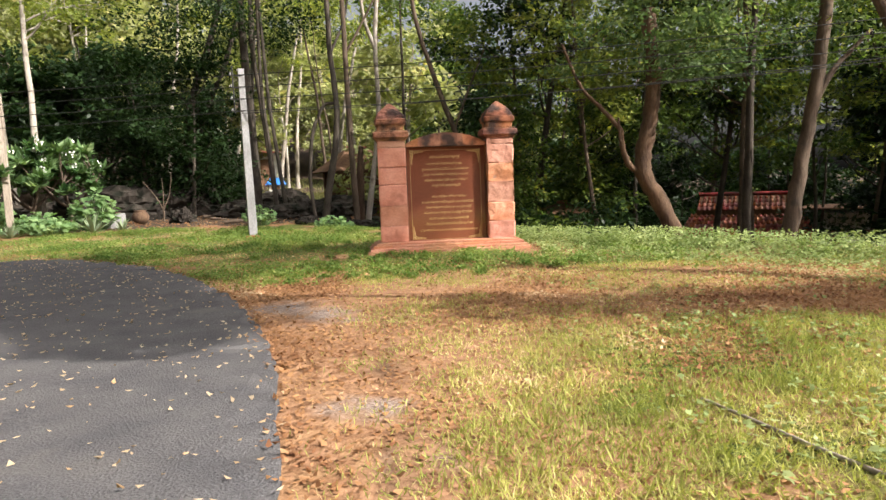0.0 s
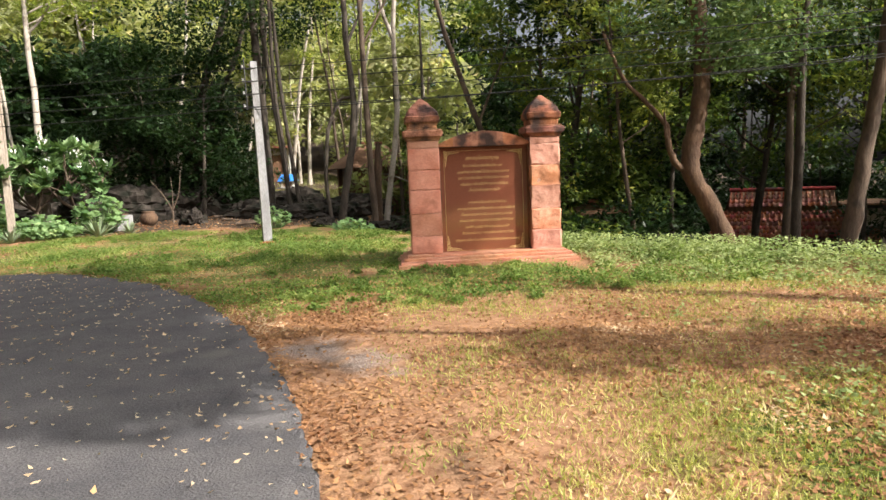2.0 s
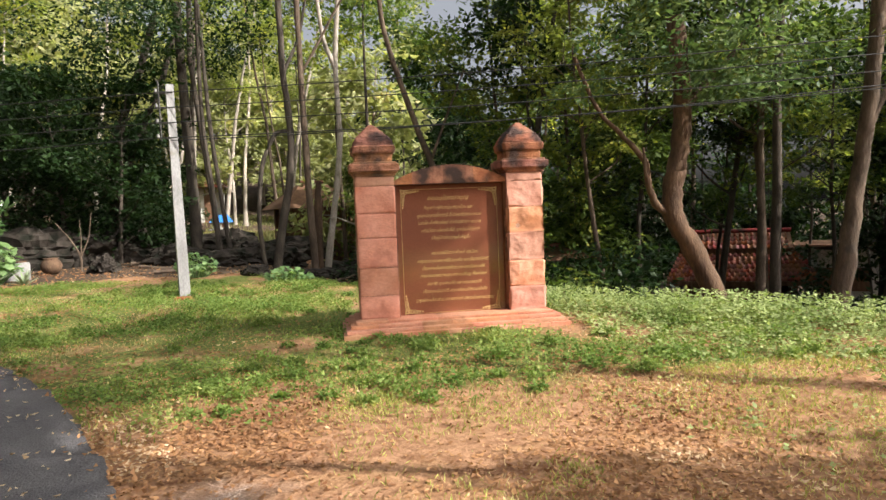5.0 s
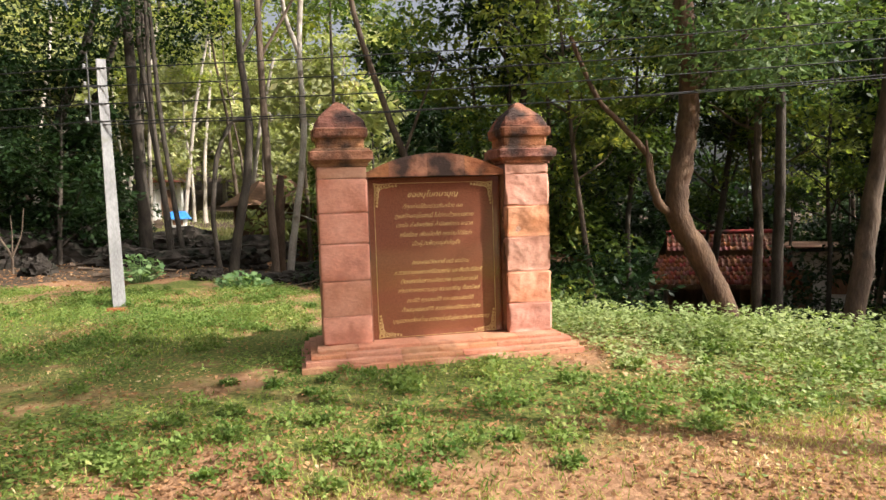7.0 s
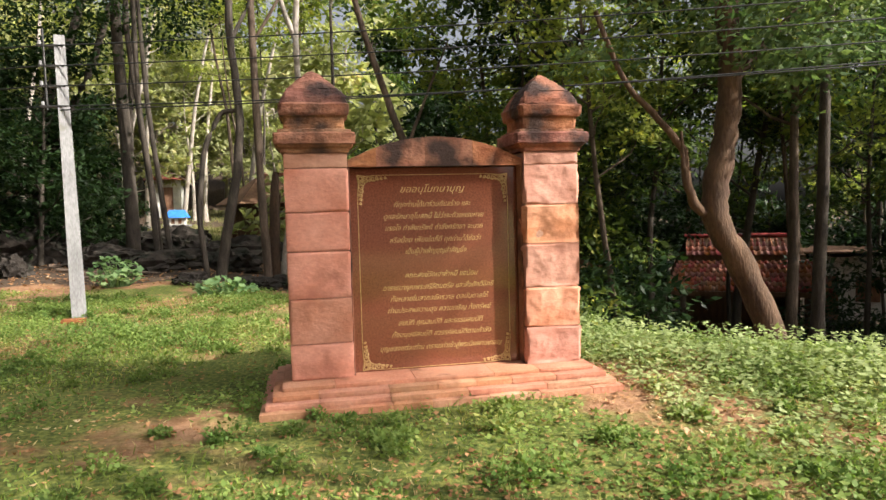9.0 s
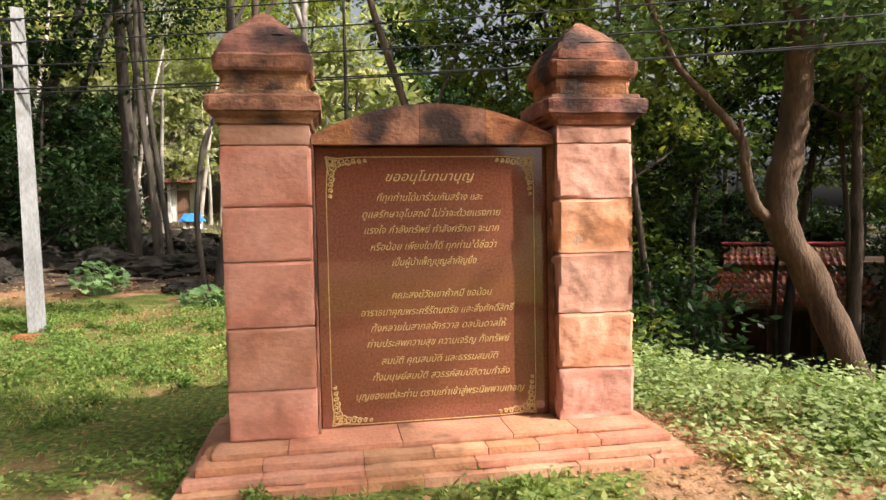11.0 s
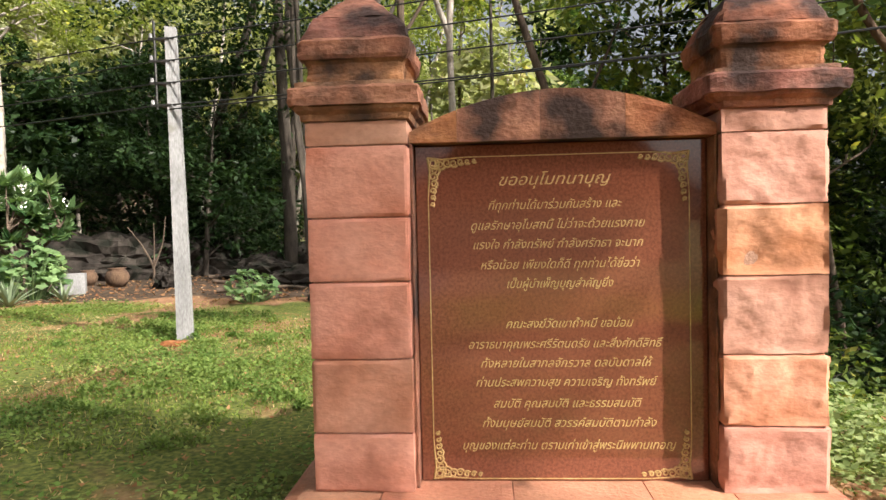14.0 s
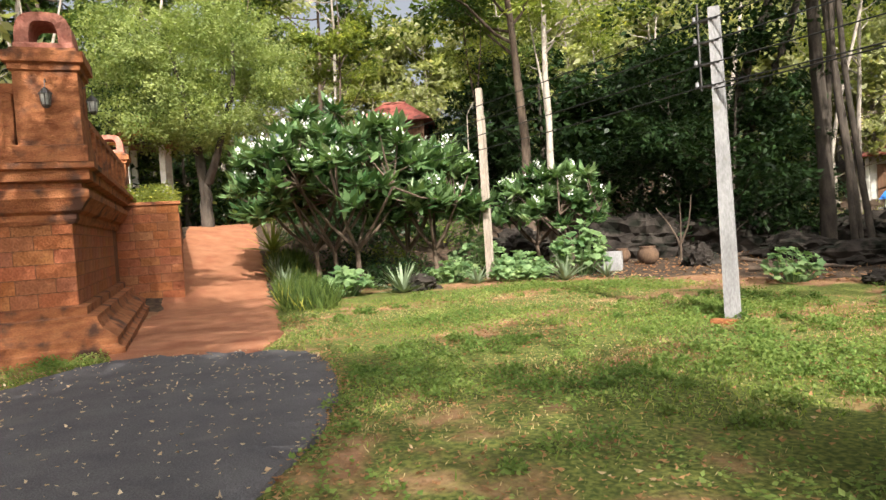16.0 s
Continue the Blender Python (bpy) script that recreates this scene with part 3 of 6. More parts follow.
# slab and the curved head stones over it
PANEL_Y = 0.57
part("slab", box((-0.685, PANEL_Y, 0.126), (0.735, 0.618, 1.81), 0.004), GRANITE, memorial, "polished brown granite slab")
part("backing", box((-0.7, 0.62, 0.125), (0.75, 0.8, 1.81)), MORTAR, memorial)
for x0, x1 in ((-0.703, -0.688), (0.738, 0.753)):
    part("jamb", rough_block(x0 * 9, (x0, 0.47, 0.126), (x1, 0.615, 1.81), 0.002, 3, 12, 0.002), SANDSTONE_OLD, memorial)
head = [(-0.702, -0.4705), (-0.4695, -0.0705), (-0.0695, 0.3295), (0.3305, 0.752)]
for k, (x0, x1) in enumerate(head):
    bm = rough_block(k * 7.7, (x0, 0.47, 0.0), (x1, 0.86, 1.0), 0.005, 12, 6, 0.001)
    for w in bm.verts:
        u = (w.co.x - 0.025) / 0.73
        top = 1.865 + 0.19 * (1 - min(1.0, u * u))
        w.co.z = 1.815 + (top - 1.815) * w.co.z
    part("head_stone", bm, SANDSTONE_OLD, memorial, "stained curved head stone")


def gold(name, bm_or_me, parent):
    if isinstance(bm_or_me, bpy.types.Mesh):
        bm_or_me.materials.append(GOLD)
        return child(name, bm_or_me, parent)
    return part(name, bm_or_me, GOLD, parent)


slab = [o for o in memorial.children if o.name.startswith("slab")][0]
GL, GR, GB, GT = -0.625, 0.653, 0.136, 1.753
gy_ = PANEL_Y - 0.0025
bm = bmesh.new()
for lo, hi in (((GL, gy_, GB + 0.2), (GL + 0.005, PANEL_Y + 0.004, GT - 0.2)), ((GR - 0.005, gy_, GB + 0.2), (GR, PANEL_Y + 0.004, GT - 0.2)),
               ((GL + 0.2, gy_, GB), (GR - 0.2, PANEL_Y + 0.004, GB + 0.005)), ((GL + 0.2, gy_, GT - 0.005), (GR - 0.2, PANEL_Y + 0.004, GT))):
    add_box(bm, lo, hi)
gold("border", bm, slab)


def scroll_corner(sx_, sz_):
    """A corner ornament of curling stems and small leaves, thinning along both sides."""
    out = []
    for axis_ in (0, 1):
        for k in range(7):
            c = 0.03 + k * 0.034
            rad = 0.03 - k * 0.0032
            a = np.linspace(0.4, 2 * np.pi + 2.2, 22)
            rr = rad * (1 - 0.09 * a)
            x, z = c + rr * np.cos(a), 0.022 + 0.02 * (1 - k / 6) * (1 if k % 2 else 0.5) + rr * np.sin(a)
            if axis_:
                x, z = z, x
            out.append(tube(np.stack([x * sx_, np.zeros_like(x), z * sz_], 1), np.linspace(0.0062, 0.003, 22), 4))
        x, z = np.array([0.0, 0.07, 0.14, 0.21]), np.array([0.002, 0.012, 0.006, 0.002])
        if axis_:
            x, z = z, x
        out.append(tube(np.stack([x * sx_, np.zeros(4), z * sz_], 1), [0.006, 0.005, 0.004, 0.0025], 4))
    v, f = join(out)
    v[:, 1] *= 0.4
    return np_mesh("scroll", v, f)


for sx_, sz_, ox, oz in ((1, 1, GL, GB), (-1, 1, GR, GB), (1, -1, GL, GT), (-1, -1, GR, GT)):
    o = gold("scroll", scroll_corner(sx_, sz_), slab)
    o.location = (ox, PANEL_Y - 0.001, oz)

TEXT = [("ขออนุโมทนาบุญ", 765, 955, 332, 36), ("ที่ทุกท่านได้มาร่วมกันสร้าง และ", 745, 973, 376, 26), ("ดูแลรักษาอุโบสถนี้ ไม่ว่าจะด้วยแรงกาย", 715, 1012, 411, 26),
        ("แรงใจ กำลังทรัพย์ กำลังศรัทธา จะมาก", 718, 1008, 445, 26), ("หรือน้อย เพียงใดก็ดี ทุกท่านได้ชื่อว่า", 730, 1002, 481, 26), ("เป็นผู้บำเพ็ญบุญสำคัญยิ่ง", 775, 957, 515, 26),
        ("คณะสงฆ์วัดเขาถ้ำหมี ขอน้อม", 772, 990, 586, 26), ("อาราธนาคุณพระศรีรัตนตรัย และสิ่งศักดิ์สิทธิ์", 707, 1040, 622, 26), ("ทั้งหลายในสากลจักรวาล ดลบันดาลให้", 727, 1022, 656, 26),
        ("ท่านประสพความสุข ความเจริญ ทั้งทรัพย์", 718, 1030, 690, 26), ("สมบัติ คุณสมบัติ และธรรมสมบัติ", 748, 1003, 728, 26), ("ทั้งมนุษย์สมบัติ สวรรค์สมบัติตามกำลัง", 728, 1027, 763, 26),
        ("บุญของแต่ละท่าน ตราบเท่าเข้าสู่พระนิพพานเทอญ", 693, 1060, 803, 26)]
for line, a, b, row, tall in TEXT:
    cu = bpy.data.curves.new("line", "FONT")
    cu.body, cu.size, cu.extrude, cu.shear, cu.offset, cu.resolution_u = line, 0.06, 0.0008, 0.35, 0.0, 3
    tmp = bpy.data.objects.new("line", cu)
    scene.collection.objects.link(tmp)
    bpy.context.view_layer.update()
    me = bpy.data.meshes.new_from_object(tmp.evaluated_get(bpy.context.evaluated_depsgraph_get()))
    bpy.data.objects.remove(tmp)
    v = np.empty(len(me.vertices) * 3)
    me.vertices.foreach_get("co", v)
    v = v.reshape(-1, 3)
    x0, x1 = GL + (a - 641) * 0.00287, GL + (b - 641) * 0.00287
    zmid = GT - (row - 287) * 0.00281
    sxx = (x1 - x0) / (v[:, 0].max() - v[:, 0].min())
    szz = (0.078 if tall > 30 else 0.06) / 0.06
    v2 = np.stack([x0 + (v[:, 0] - v[:, 0].min()) * sxx, PANEL_Y - 0.0012 - v[:, 2], zmid - 0.016 * szz + v[:, 1] * szz], 1)
    me.vertices.foreach_set("co", v2.ravel())
    me.update()
    me.materials.clear()
    o = gold("text_line", me, slab)
    o["label"] = "line of gold engraved Thai lettering"


# ---- trees ----
def limb(r, start, way, length, r0, r1, bend=0.25, k=7, up=0.0):
    pts = [np.array(start, float)]
    d = unit(np.array(way, float))
    for s in range(k):
        d = unit(d + r.normal(0, bend / math.sqrt(k), 3) + np.array([0, 0, up / k]))
        pts.append(pts[-1] + d * length / k)
    return np.array(pts), np.linspace(r0, r1, k + 1), d


def tree_meshes(seed, tall, radius, bark, leaf, clear=0.45, limbs=9, twigs=4, per=55, leaf_size=0.16, lean=(0, 0), spread=0.35, clump=0.42, up=0.4, flat=0.42, wobble=0.12):
    """Trunk with limbs, and a crown of leaf clumps with gaps, as two meshes."""
    r = np.random.default_rng(seed)
    pts, rad, d = limb(r, (0, 0, -0.3), (lean[0], lean[1], 1), tall + 0.3, radius * 1.15, radius * 0.25, wobble, 12)
    rad[0] *= 1.5
    wood = [tube(pts, rad, 10)]
    ends = []
    for _ in range(limbs):
        s = r.uniform(clear, 1.0)
        i_ = s * 12
        p = pts[int(min(i_, 11))] + (pts[int(min(i_, 11)) + 1] - pts[int(min(i_, 11))]) * (i_ % 1)
        a = r.uniform(0, 2 * np.pi)
        ln = tall * spread * r.uniform(0.6, 1.2) * (1.25 - 0.6 * s)
        lp, lr, ld = limb(r, p, (np.cos(a), np.sin(a), r.uniform(0.2, 1.0) * up * 2), ln, radius * (0.45 - 0.2 * s), radius * 0.09, 0.5, 7, up)
        wood.append(tube(lp, lr, 6))
        ends.append(lp[-1])
        for _t in range(twigs):
            q = lp[r.integers(3, 8)]
            tp, trr, td = limb(r, q, ld + r.normal(0, 0.8, 3), ln * r.uniform(0.3, 0.6), radius * 0.1, radius * 0.03, 0.6, 4, up * 0.5)
            wood.append(tube(tp, trr, 4))
            ends += [tp[-1], tp[2]]
    v, f = join(wood)
    lv, lf = scatter_leaves(r, np.array(ends), clump * r.uniform(0.6, 1.3, len(ends)), per, leaf_size, flat)
    return np_mesh("trunk", v, f, bark, True), np_mesh("crown", lv, lf, leaf)


def plant_tree(meshes, at, label, group="forest trees", rz=0.0, scale=1.0, name="tree", sink=0.0):
    t = thing(name, (at[0], at[1], float(height(at[0], at[1])) - sink if len(at) < 3 else at[2]), label, "tree", group, rz=rz)
    t.scale = (scale, scale, scale)
    child("trunk", meshes[0], t)
    if meshes[1] is not None:
        child("crown", meshes[1], t)
    return t


def kind_pair(label, seed, tall, radius, bark, leaf, clear, limbs, twigs, per, size, lean, spread, clump):
    """The same kind of tree twice: with fine leaves for near by, with fewer and larger ones for far off."""
    near = tree_meshes(seed, tall, radius, bark, leaf, clear, limbs, twigs, int(per * 0.7), size * 1.3, lean, spread, clump)
    far = [tree_meshes(seed + 50 + q, tall, radius, bark, leaf, clear, limbs, 2, int(per * 0.6), size * 1.7, lean, spread, clump * 0.72) for q in range(2)]
    return near, far, label


KINDS = {
    "tall_mid": kind_pair("tall forest tree with brown bark and mid green leaves", 11, 15, 0.16, BARK, LEAF_MID, 0.42, 12, 2, 120, 0.19, (0.04, 0), 0.27, 0.48),
    "tall_pale": kind_pair("tall pale-barked forest tree with yellow-green leaves", 12, 16, 0.13, BARK_PALE, LEAF_YEL, 0.45, 11, 3, 70, 0.18, (-0.03, 0.02), 0.24, 0.48),
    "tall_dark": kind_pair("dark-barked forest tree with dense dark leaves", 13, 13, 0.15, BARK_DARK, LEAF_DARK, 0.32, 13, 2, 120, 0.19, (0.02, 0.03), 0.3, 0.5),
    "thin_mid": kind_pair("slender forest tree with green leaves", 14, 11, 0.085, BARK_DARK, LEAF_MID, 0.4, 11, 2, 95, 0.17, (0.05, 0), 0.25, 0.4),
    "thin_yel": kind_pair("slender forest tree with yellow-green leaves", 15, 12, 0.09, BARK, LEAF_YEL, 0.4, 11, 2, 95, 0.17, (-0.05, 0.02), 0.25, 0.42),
    "low_dark": kind_pair("low bushy understorey tree, deep shade put into its leaf tone", 16, 6, 0.09, BARK_DARK, LEAF_DARK, 0.12, 16, 4, 70, 0.18, (0, 0), 0.4, 0.5),
    "tall_sparse": kind_pair("tall open-crowned tree beside the drive", 18, 15, 0.17, BARK, LEAF_MID, 0.45, 12, 3, 26, 0.19, (0.0, 0), 0.3, 0.5),
    "canopy": kind_pair("tall tree with a bare trunk and a dense high crown", 20, 18, 0.15, BARK_DARK, LEAF_MID, 0.62, 20, 4, 80, 0.24, (0.0, 0), 0.24, 0.7),
    "slope": kind_pair("bushy slope tree, sunlight put into its pale olive leaves", 19, 7.5, 0.1, BARK_PALE, LEAF_SUN, 0.16, 14, 3, 60, 0.2, (0.03, 0), 0.36, 0.55),
    "low_mid": kind_pair("low green understorey tree", 17, 5, 0.07, BARK_DARK, LEAF_MID, 0.1, 15, 4, 65, 0.16, (0, 0), 0.42, 0.45)}


def put(kind, x, y, scale=1.0, rz=None, far=False):
    r = random.Random(int(x * 97 + y * 31))
    near, distant, label = KINDS[kind]
    return plant_tree(r.choice(distant) if far else near, (x, y), label, rz=r.uniform(0, 360) if rz is None else rz, scale=scale, sink=0.1)


def bush_mesh(seed, leaf, size, wide, tall, clumps, per):
    r = np.random.default_rng(seed)
    a, d = r.uniform(0, 2 * np.pi, clumps), np.sqrt(r.uniform(0, 1, clumps)) * wide
    z = r.uniform(0.08, 1, clumps) * tall * (1 - 0.5 * (d / wide) ** 2)
    c = np.stack([d * np.cos(a), d * np.sin(a), z], 1)
    wood = [tube(np.array([[0, 0, -0.2], p * [0.4, 0.4, 0.6], p]), [0.035, 0.02, 0.008], 4) for p in c[:14]]
    v, f = join(wood)
    return np_mesh("stem", v, f, BARK_DARK), np_mesh("foliage", *scatter_leaves(r, c, 0.34, per, size, 0.7), leaf)


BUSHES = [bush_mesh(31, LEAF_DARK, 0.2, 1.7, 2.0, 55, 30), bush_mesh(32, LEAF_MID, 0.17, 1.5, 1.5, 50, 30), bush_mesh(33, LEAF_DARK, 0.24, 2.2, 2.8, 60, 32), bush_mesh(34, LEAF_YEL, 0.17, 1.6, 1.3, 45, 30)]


def put_bush(k, x, y, scale=1.0, label="dense dark green forest undergrowth shrub"):
    t = thing("shrub", (x, y, float(height(x, y)) - 0.05), label, "shrub", "undergrowth", rz=(x * 77 + y * 13) % 360)
    t.scale = (scale, scale, scale)
    child("stem", BUSHES[k][0], t)
    child("foliage", BUSHES[k][1], t)


# nearer, single trees
for kind, x, y, s in (
                      ("tall_pale", -14.2, 15.7, 1.0), ("tall_mid", -17.4, 18.6, 1.25), ("tall_pale", -9.9, 36, 1.0), ("tall_dark", 4.1, 12, 0.95),
                      ("thin_yel", 4.6, 13, 0.95), ("thin_mid", 7.5, 10.5, 0.95), ("tall_mid", 10.4, 9.2, 0.85), ("thin_mid", 12.5, 14.5, 0.9), ("tall_dark", 11.3, 12.6, 0.85), ("thin_mid", 13.9, 10.5, 0.9),
                      ("low_dark", -9.0, 17.5, 0.95), ("low_dark", -11.5, 19.5, 1.05), ("low_mid", 2.3, 10.0, 0.8), ("low_mid", 6.0, 12.0, 1.0),
                      ("low_dark", 8.6, 15.5, 1.0), ("low_dark", 4.3, 17.0, 1.1), ("low_mid", 1.2, 21, 1.0)):
    put(kind, x, y, s)
# the woods further off
r_ = random.Random(21)


def free(x, y):
    along = float(np.dot(np.array([x, y]) - PATH0, PU))
    off = float(np.dot(np.array([x, y]) - PATH0, PN))
    if along > -2 and -7.5 < off < 2.2 and along < 30:
        return False
    if 11 < x < 21.5 and 13 < y < 24:
        return False
    if -12.5 < x < -5.0 and 24 < y < 42:
        return False
    for x0, y0, x1, y1, wide in ((-1.2, -11.6, -8.6, 38.5, 1.6), (-0.9, -4.6, -8.8, 40, 1.8), (-0.8, -3.1, -32, 24.6, 2.6)):
        u = max(0.0, min(1.0, ((x - x0) * (x1 - x0) + (y - y0) * (y1 - y0)) / ((x1 - x0) ** 2 + (y1 - y0) ** 2)))
        if math.hypot(x - x0 - u * (x1 - x0), y - y0 - u * (y1 - y0)) < wide:
            return False
    if -18 < x < 6 and 17 < y < 41 and (x * 37 + y * 17) % 1 < 0.75:
        return False
    return True


spots = []
tries = 0
while len(spots) < 66 and tries < 6000:
    tries += 1
    a = r_.uniform(-28, 182)
    d = 23 + 40 * r_.random() ** 1.1
    x, y = -1 + d * math.cos(radians(a)), -4 + d * math.sin(radians(a))
    if any((x - p[0]) ** 2 + (y - p[1]) ** 2 < 7.5 for p in spots) or not free(x, y):
        continue
    spots.append((x, y))
for x, y in spots:
    left = x < 4
    if 21 <= x < 27 and 17 < y < 26:
        continue
    kind = r_.choice(["slope", "slope", "slope", "slope", "thin_yel", "slope", "tall_pale", "slope"] if left else ["tall_mid", "tall_dark", "thin_mid", "low_mid", "low_dark", "thin_yel", "tall_mid"])
    put(kind, x, y, r_.uniform(0.85, 1.3) * (1.5 if kind == "slope" and x < -18 else 1.3 if kind.startswith("low") else 1.0), far=True)
count = 0
while count < 62:
    a = r_.uniform(-25, 178)
    d = r_.uniform(19, 46)
    x, y = -1 + d * math.cos(radians(a)), -4 + d * math.sin(radians(a))
    if not free(x, y) or (x < -3 and y < 19 and d < 24) or (-14 < x < 0 and 12 < y < 42):
        continue
    put_bush(r_.choice([0, 1, 2, 2, 3] if x < 3 else [0, 1, 2, 0, 2]), x, y, r_.uniform(0.6, 1.05))
    count += 1
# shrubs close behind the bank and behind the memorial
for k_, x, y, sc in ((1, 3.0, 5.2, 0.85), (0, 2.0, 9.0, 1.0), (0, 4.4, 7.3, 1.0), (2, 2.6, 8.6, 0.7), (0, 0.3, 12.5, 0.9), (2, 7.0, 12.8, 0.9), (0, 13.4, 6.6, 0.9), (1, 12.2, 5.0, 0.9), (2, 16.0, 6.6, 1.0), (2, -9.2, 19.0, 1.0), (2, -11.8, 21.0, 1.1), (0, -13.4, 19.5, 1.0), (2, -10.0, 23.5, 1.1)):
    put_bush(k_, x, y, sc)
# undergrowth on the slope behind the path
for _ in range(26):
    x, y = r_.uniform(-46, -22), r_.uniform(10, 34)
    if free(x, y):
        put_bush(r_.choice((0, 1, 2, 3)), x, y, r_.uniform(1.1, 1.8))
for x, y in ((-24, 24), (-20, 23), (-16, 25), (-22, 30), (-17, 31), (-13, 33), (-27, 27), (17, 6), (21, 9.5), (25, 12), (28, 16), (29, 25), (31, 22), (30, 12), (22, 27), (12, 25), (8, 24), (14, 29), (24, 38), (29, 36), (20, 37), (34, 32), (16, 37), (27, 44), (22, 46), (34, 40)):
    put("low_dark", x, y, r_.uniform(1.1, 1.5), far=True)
# slender bare-stemmed trees that stand all through the wood
POLES = [(tree_meshes(200 + q, 13, 0.07 + 0.015 * (q % 3), bk, lf, 0.66, 7, 3, 42, 0.22, ((-1) ** q * 0.06, 0.02), 0.2, 0.5, wobble=0.16), lb)
         for q, (bk, lf, lb) in enumerate(((BARK_DARK, LEAF_MID, "slender dark-stemmed forest tree with a high crown"), (BARK, LEAF_YEL, "slender brown-stemmed forest tree with a high yellowish crown"),
                                           (BARK_PALE, LEAF_YEL, "slender pale-stemmed forest tree with a high crown"), (BARK_DARK, LEAF_DARK, "slender dark-stemmed forest tree with a high dark crown")))]
count = 0
while count < 28:
    a = r_.uniform(20, 160)
    d = r_.uniform(17, 40)
    x, y = -1 + d * math.cos(radians(a)), -4 + d * math.sin(radians(a))
    if not free(x, y) or y < 16 or (x < -9 and y < 21):
        continue
    q = r_.choice((1, 2, 1, 2, 0) if x < 3 else (0, 0, 1, 3))
    plant_tree(POLES[q][0], (x, y), POLES[q][1], rz=r_.uniform(0, 360), scale=r_.uniform(0.8, 1.2), sink=0.1)
    count += 1
# single bare stems behind the lamp pole and the memorial
for x, y, q, s, lean in ((-6.9, 19.5, 3, 1.5, 140), (-3.67, 24.5, 2, 1.1, 30), (0.4, 16.4, 0, 1.1, 160), (-8.9, 41.0, 2, 1.5, 10), (-7.6, 42.5, 2, 1.4, 100), (-10.2, 31.0, 2, 1.1, 45), (-4.6, 33.0, 1, 1.3, 70), (-1.8, 30.0, 2, 1.2, 10)):
    plant_tree(POLES[q][0], (x, y), POLES[q][1], rz=lean, scale=s, sink=0.1)
# the slope at the back of the clearing, its full sun put into pale leaves
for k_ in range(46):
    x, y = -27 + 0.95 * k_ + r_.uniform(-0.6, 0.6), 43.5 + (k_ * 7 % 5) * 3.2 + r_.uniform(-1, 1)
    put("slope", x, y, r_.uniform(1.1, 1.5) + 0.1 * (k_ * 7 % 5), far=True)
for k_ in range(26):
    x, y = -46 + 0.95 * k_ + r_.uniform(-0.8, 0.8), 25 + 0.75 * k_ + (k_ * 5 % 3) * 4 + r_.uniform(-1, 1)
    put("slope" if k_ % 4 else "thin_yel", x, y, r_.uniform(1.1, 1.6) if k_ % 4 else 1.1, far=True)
for k_ in range(16):
    x, y = r_.uniform(-15, 0), r_.uniform(36, 44)
    if math.hypot(x + 8.6, y - 38) > 2.2 and free(x, y - 8):
        put_bush(3, x, y, r_.uniform(0.5, 0.9), "sunlit yellow-green shrub in the clearing")
# trees far to the left, beyond the terrace
for x, y, kind, s in ((-31, 3, "tall_pale", 1.0), (-34, 8, "tall_mid", 1.0), (-36, 1, "tall_pale", 1.1), (-38, 14, "tall_mid", 1.1), (-33, 15, "thin_yel", 1.1), (-40, 6, "tall_mid", 1.2), (-30, 19, "thin_yel", 1.0), (-42, 18, "tall_pale", 1.1), (-36, 22, "tall_mid", 1.1),
                      (-44, 11, "tall_mid", 1.2), (-46, 3, "tall_pale", 1.2), (-40, -3, "tall_mid", 1.1), (-48, 22, "tall_mid", 1.2), (-32, 11, "low_mid", 1.4), (-30, 7, "low_dark", 1.2), (-37, 10, "low_mid", 1.5), (-35, 4, "low_dark", 1.5), (-33, 0, "low_mid", 1.4), (-40, 12, "low_dark", 1.6)):
    put(kind, x, y, s, far=True)
# dark trees from x = 19 on are added outside the view to shade the house
for kind, x, y, s in (("canopy", 9.6, 7.4, 0.85), ("thin_yel", 5.6, 8.6, 0.8), ("thin_yel", 6.6, 14.5, 1.0), ("thin_yel", 16.5, 11.5, 0.95), ("thin_yel", 9.2, 17.0, 1.05), ("thin_yel", 12.0, 11.2, 0.9), ("tall_dark", 20.5, 15.8, 0.9), ("tall_sparse", 18, 3.5, 1.1), ("tall_dark", 22, 7.5, 1.1), ("tall_dark", 19.5, 12.5, 0.95), ("tall_dark", 23, 13, 1.1), ("low_dark", 20.6, 14.4, 1.2), ("tall_dark", 25, 5, 1.1), ("thin_yel", 18, -21, 1.1), ("tall_mid", -15, -9, 1.0), ("tall_mid", -17, -16, 1.0), ("tall_mid", -13, -20, 1.1), ("tall_dark", -21, -6, 1.1), ("tall_dark", -20, -24, 1.2), ("tall_mid", -7, -30, 1.2), ("tall_mid", -24, -14, 1.2), ("tall_mid", -2, -34, 1.2), ("tall_dark", -14, -32, 1.2)):
    put(kind, x, y, s)


gz = lambda x, y: float(height(x, y))


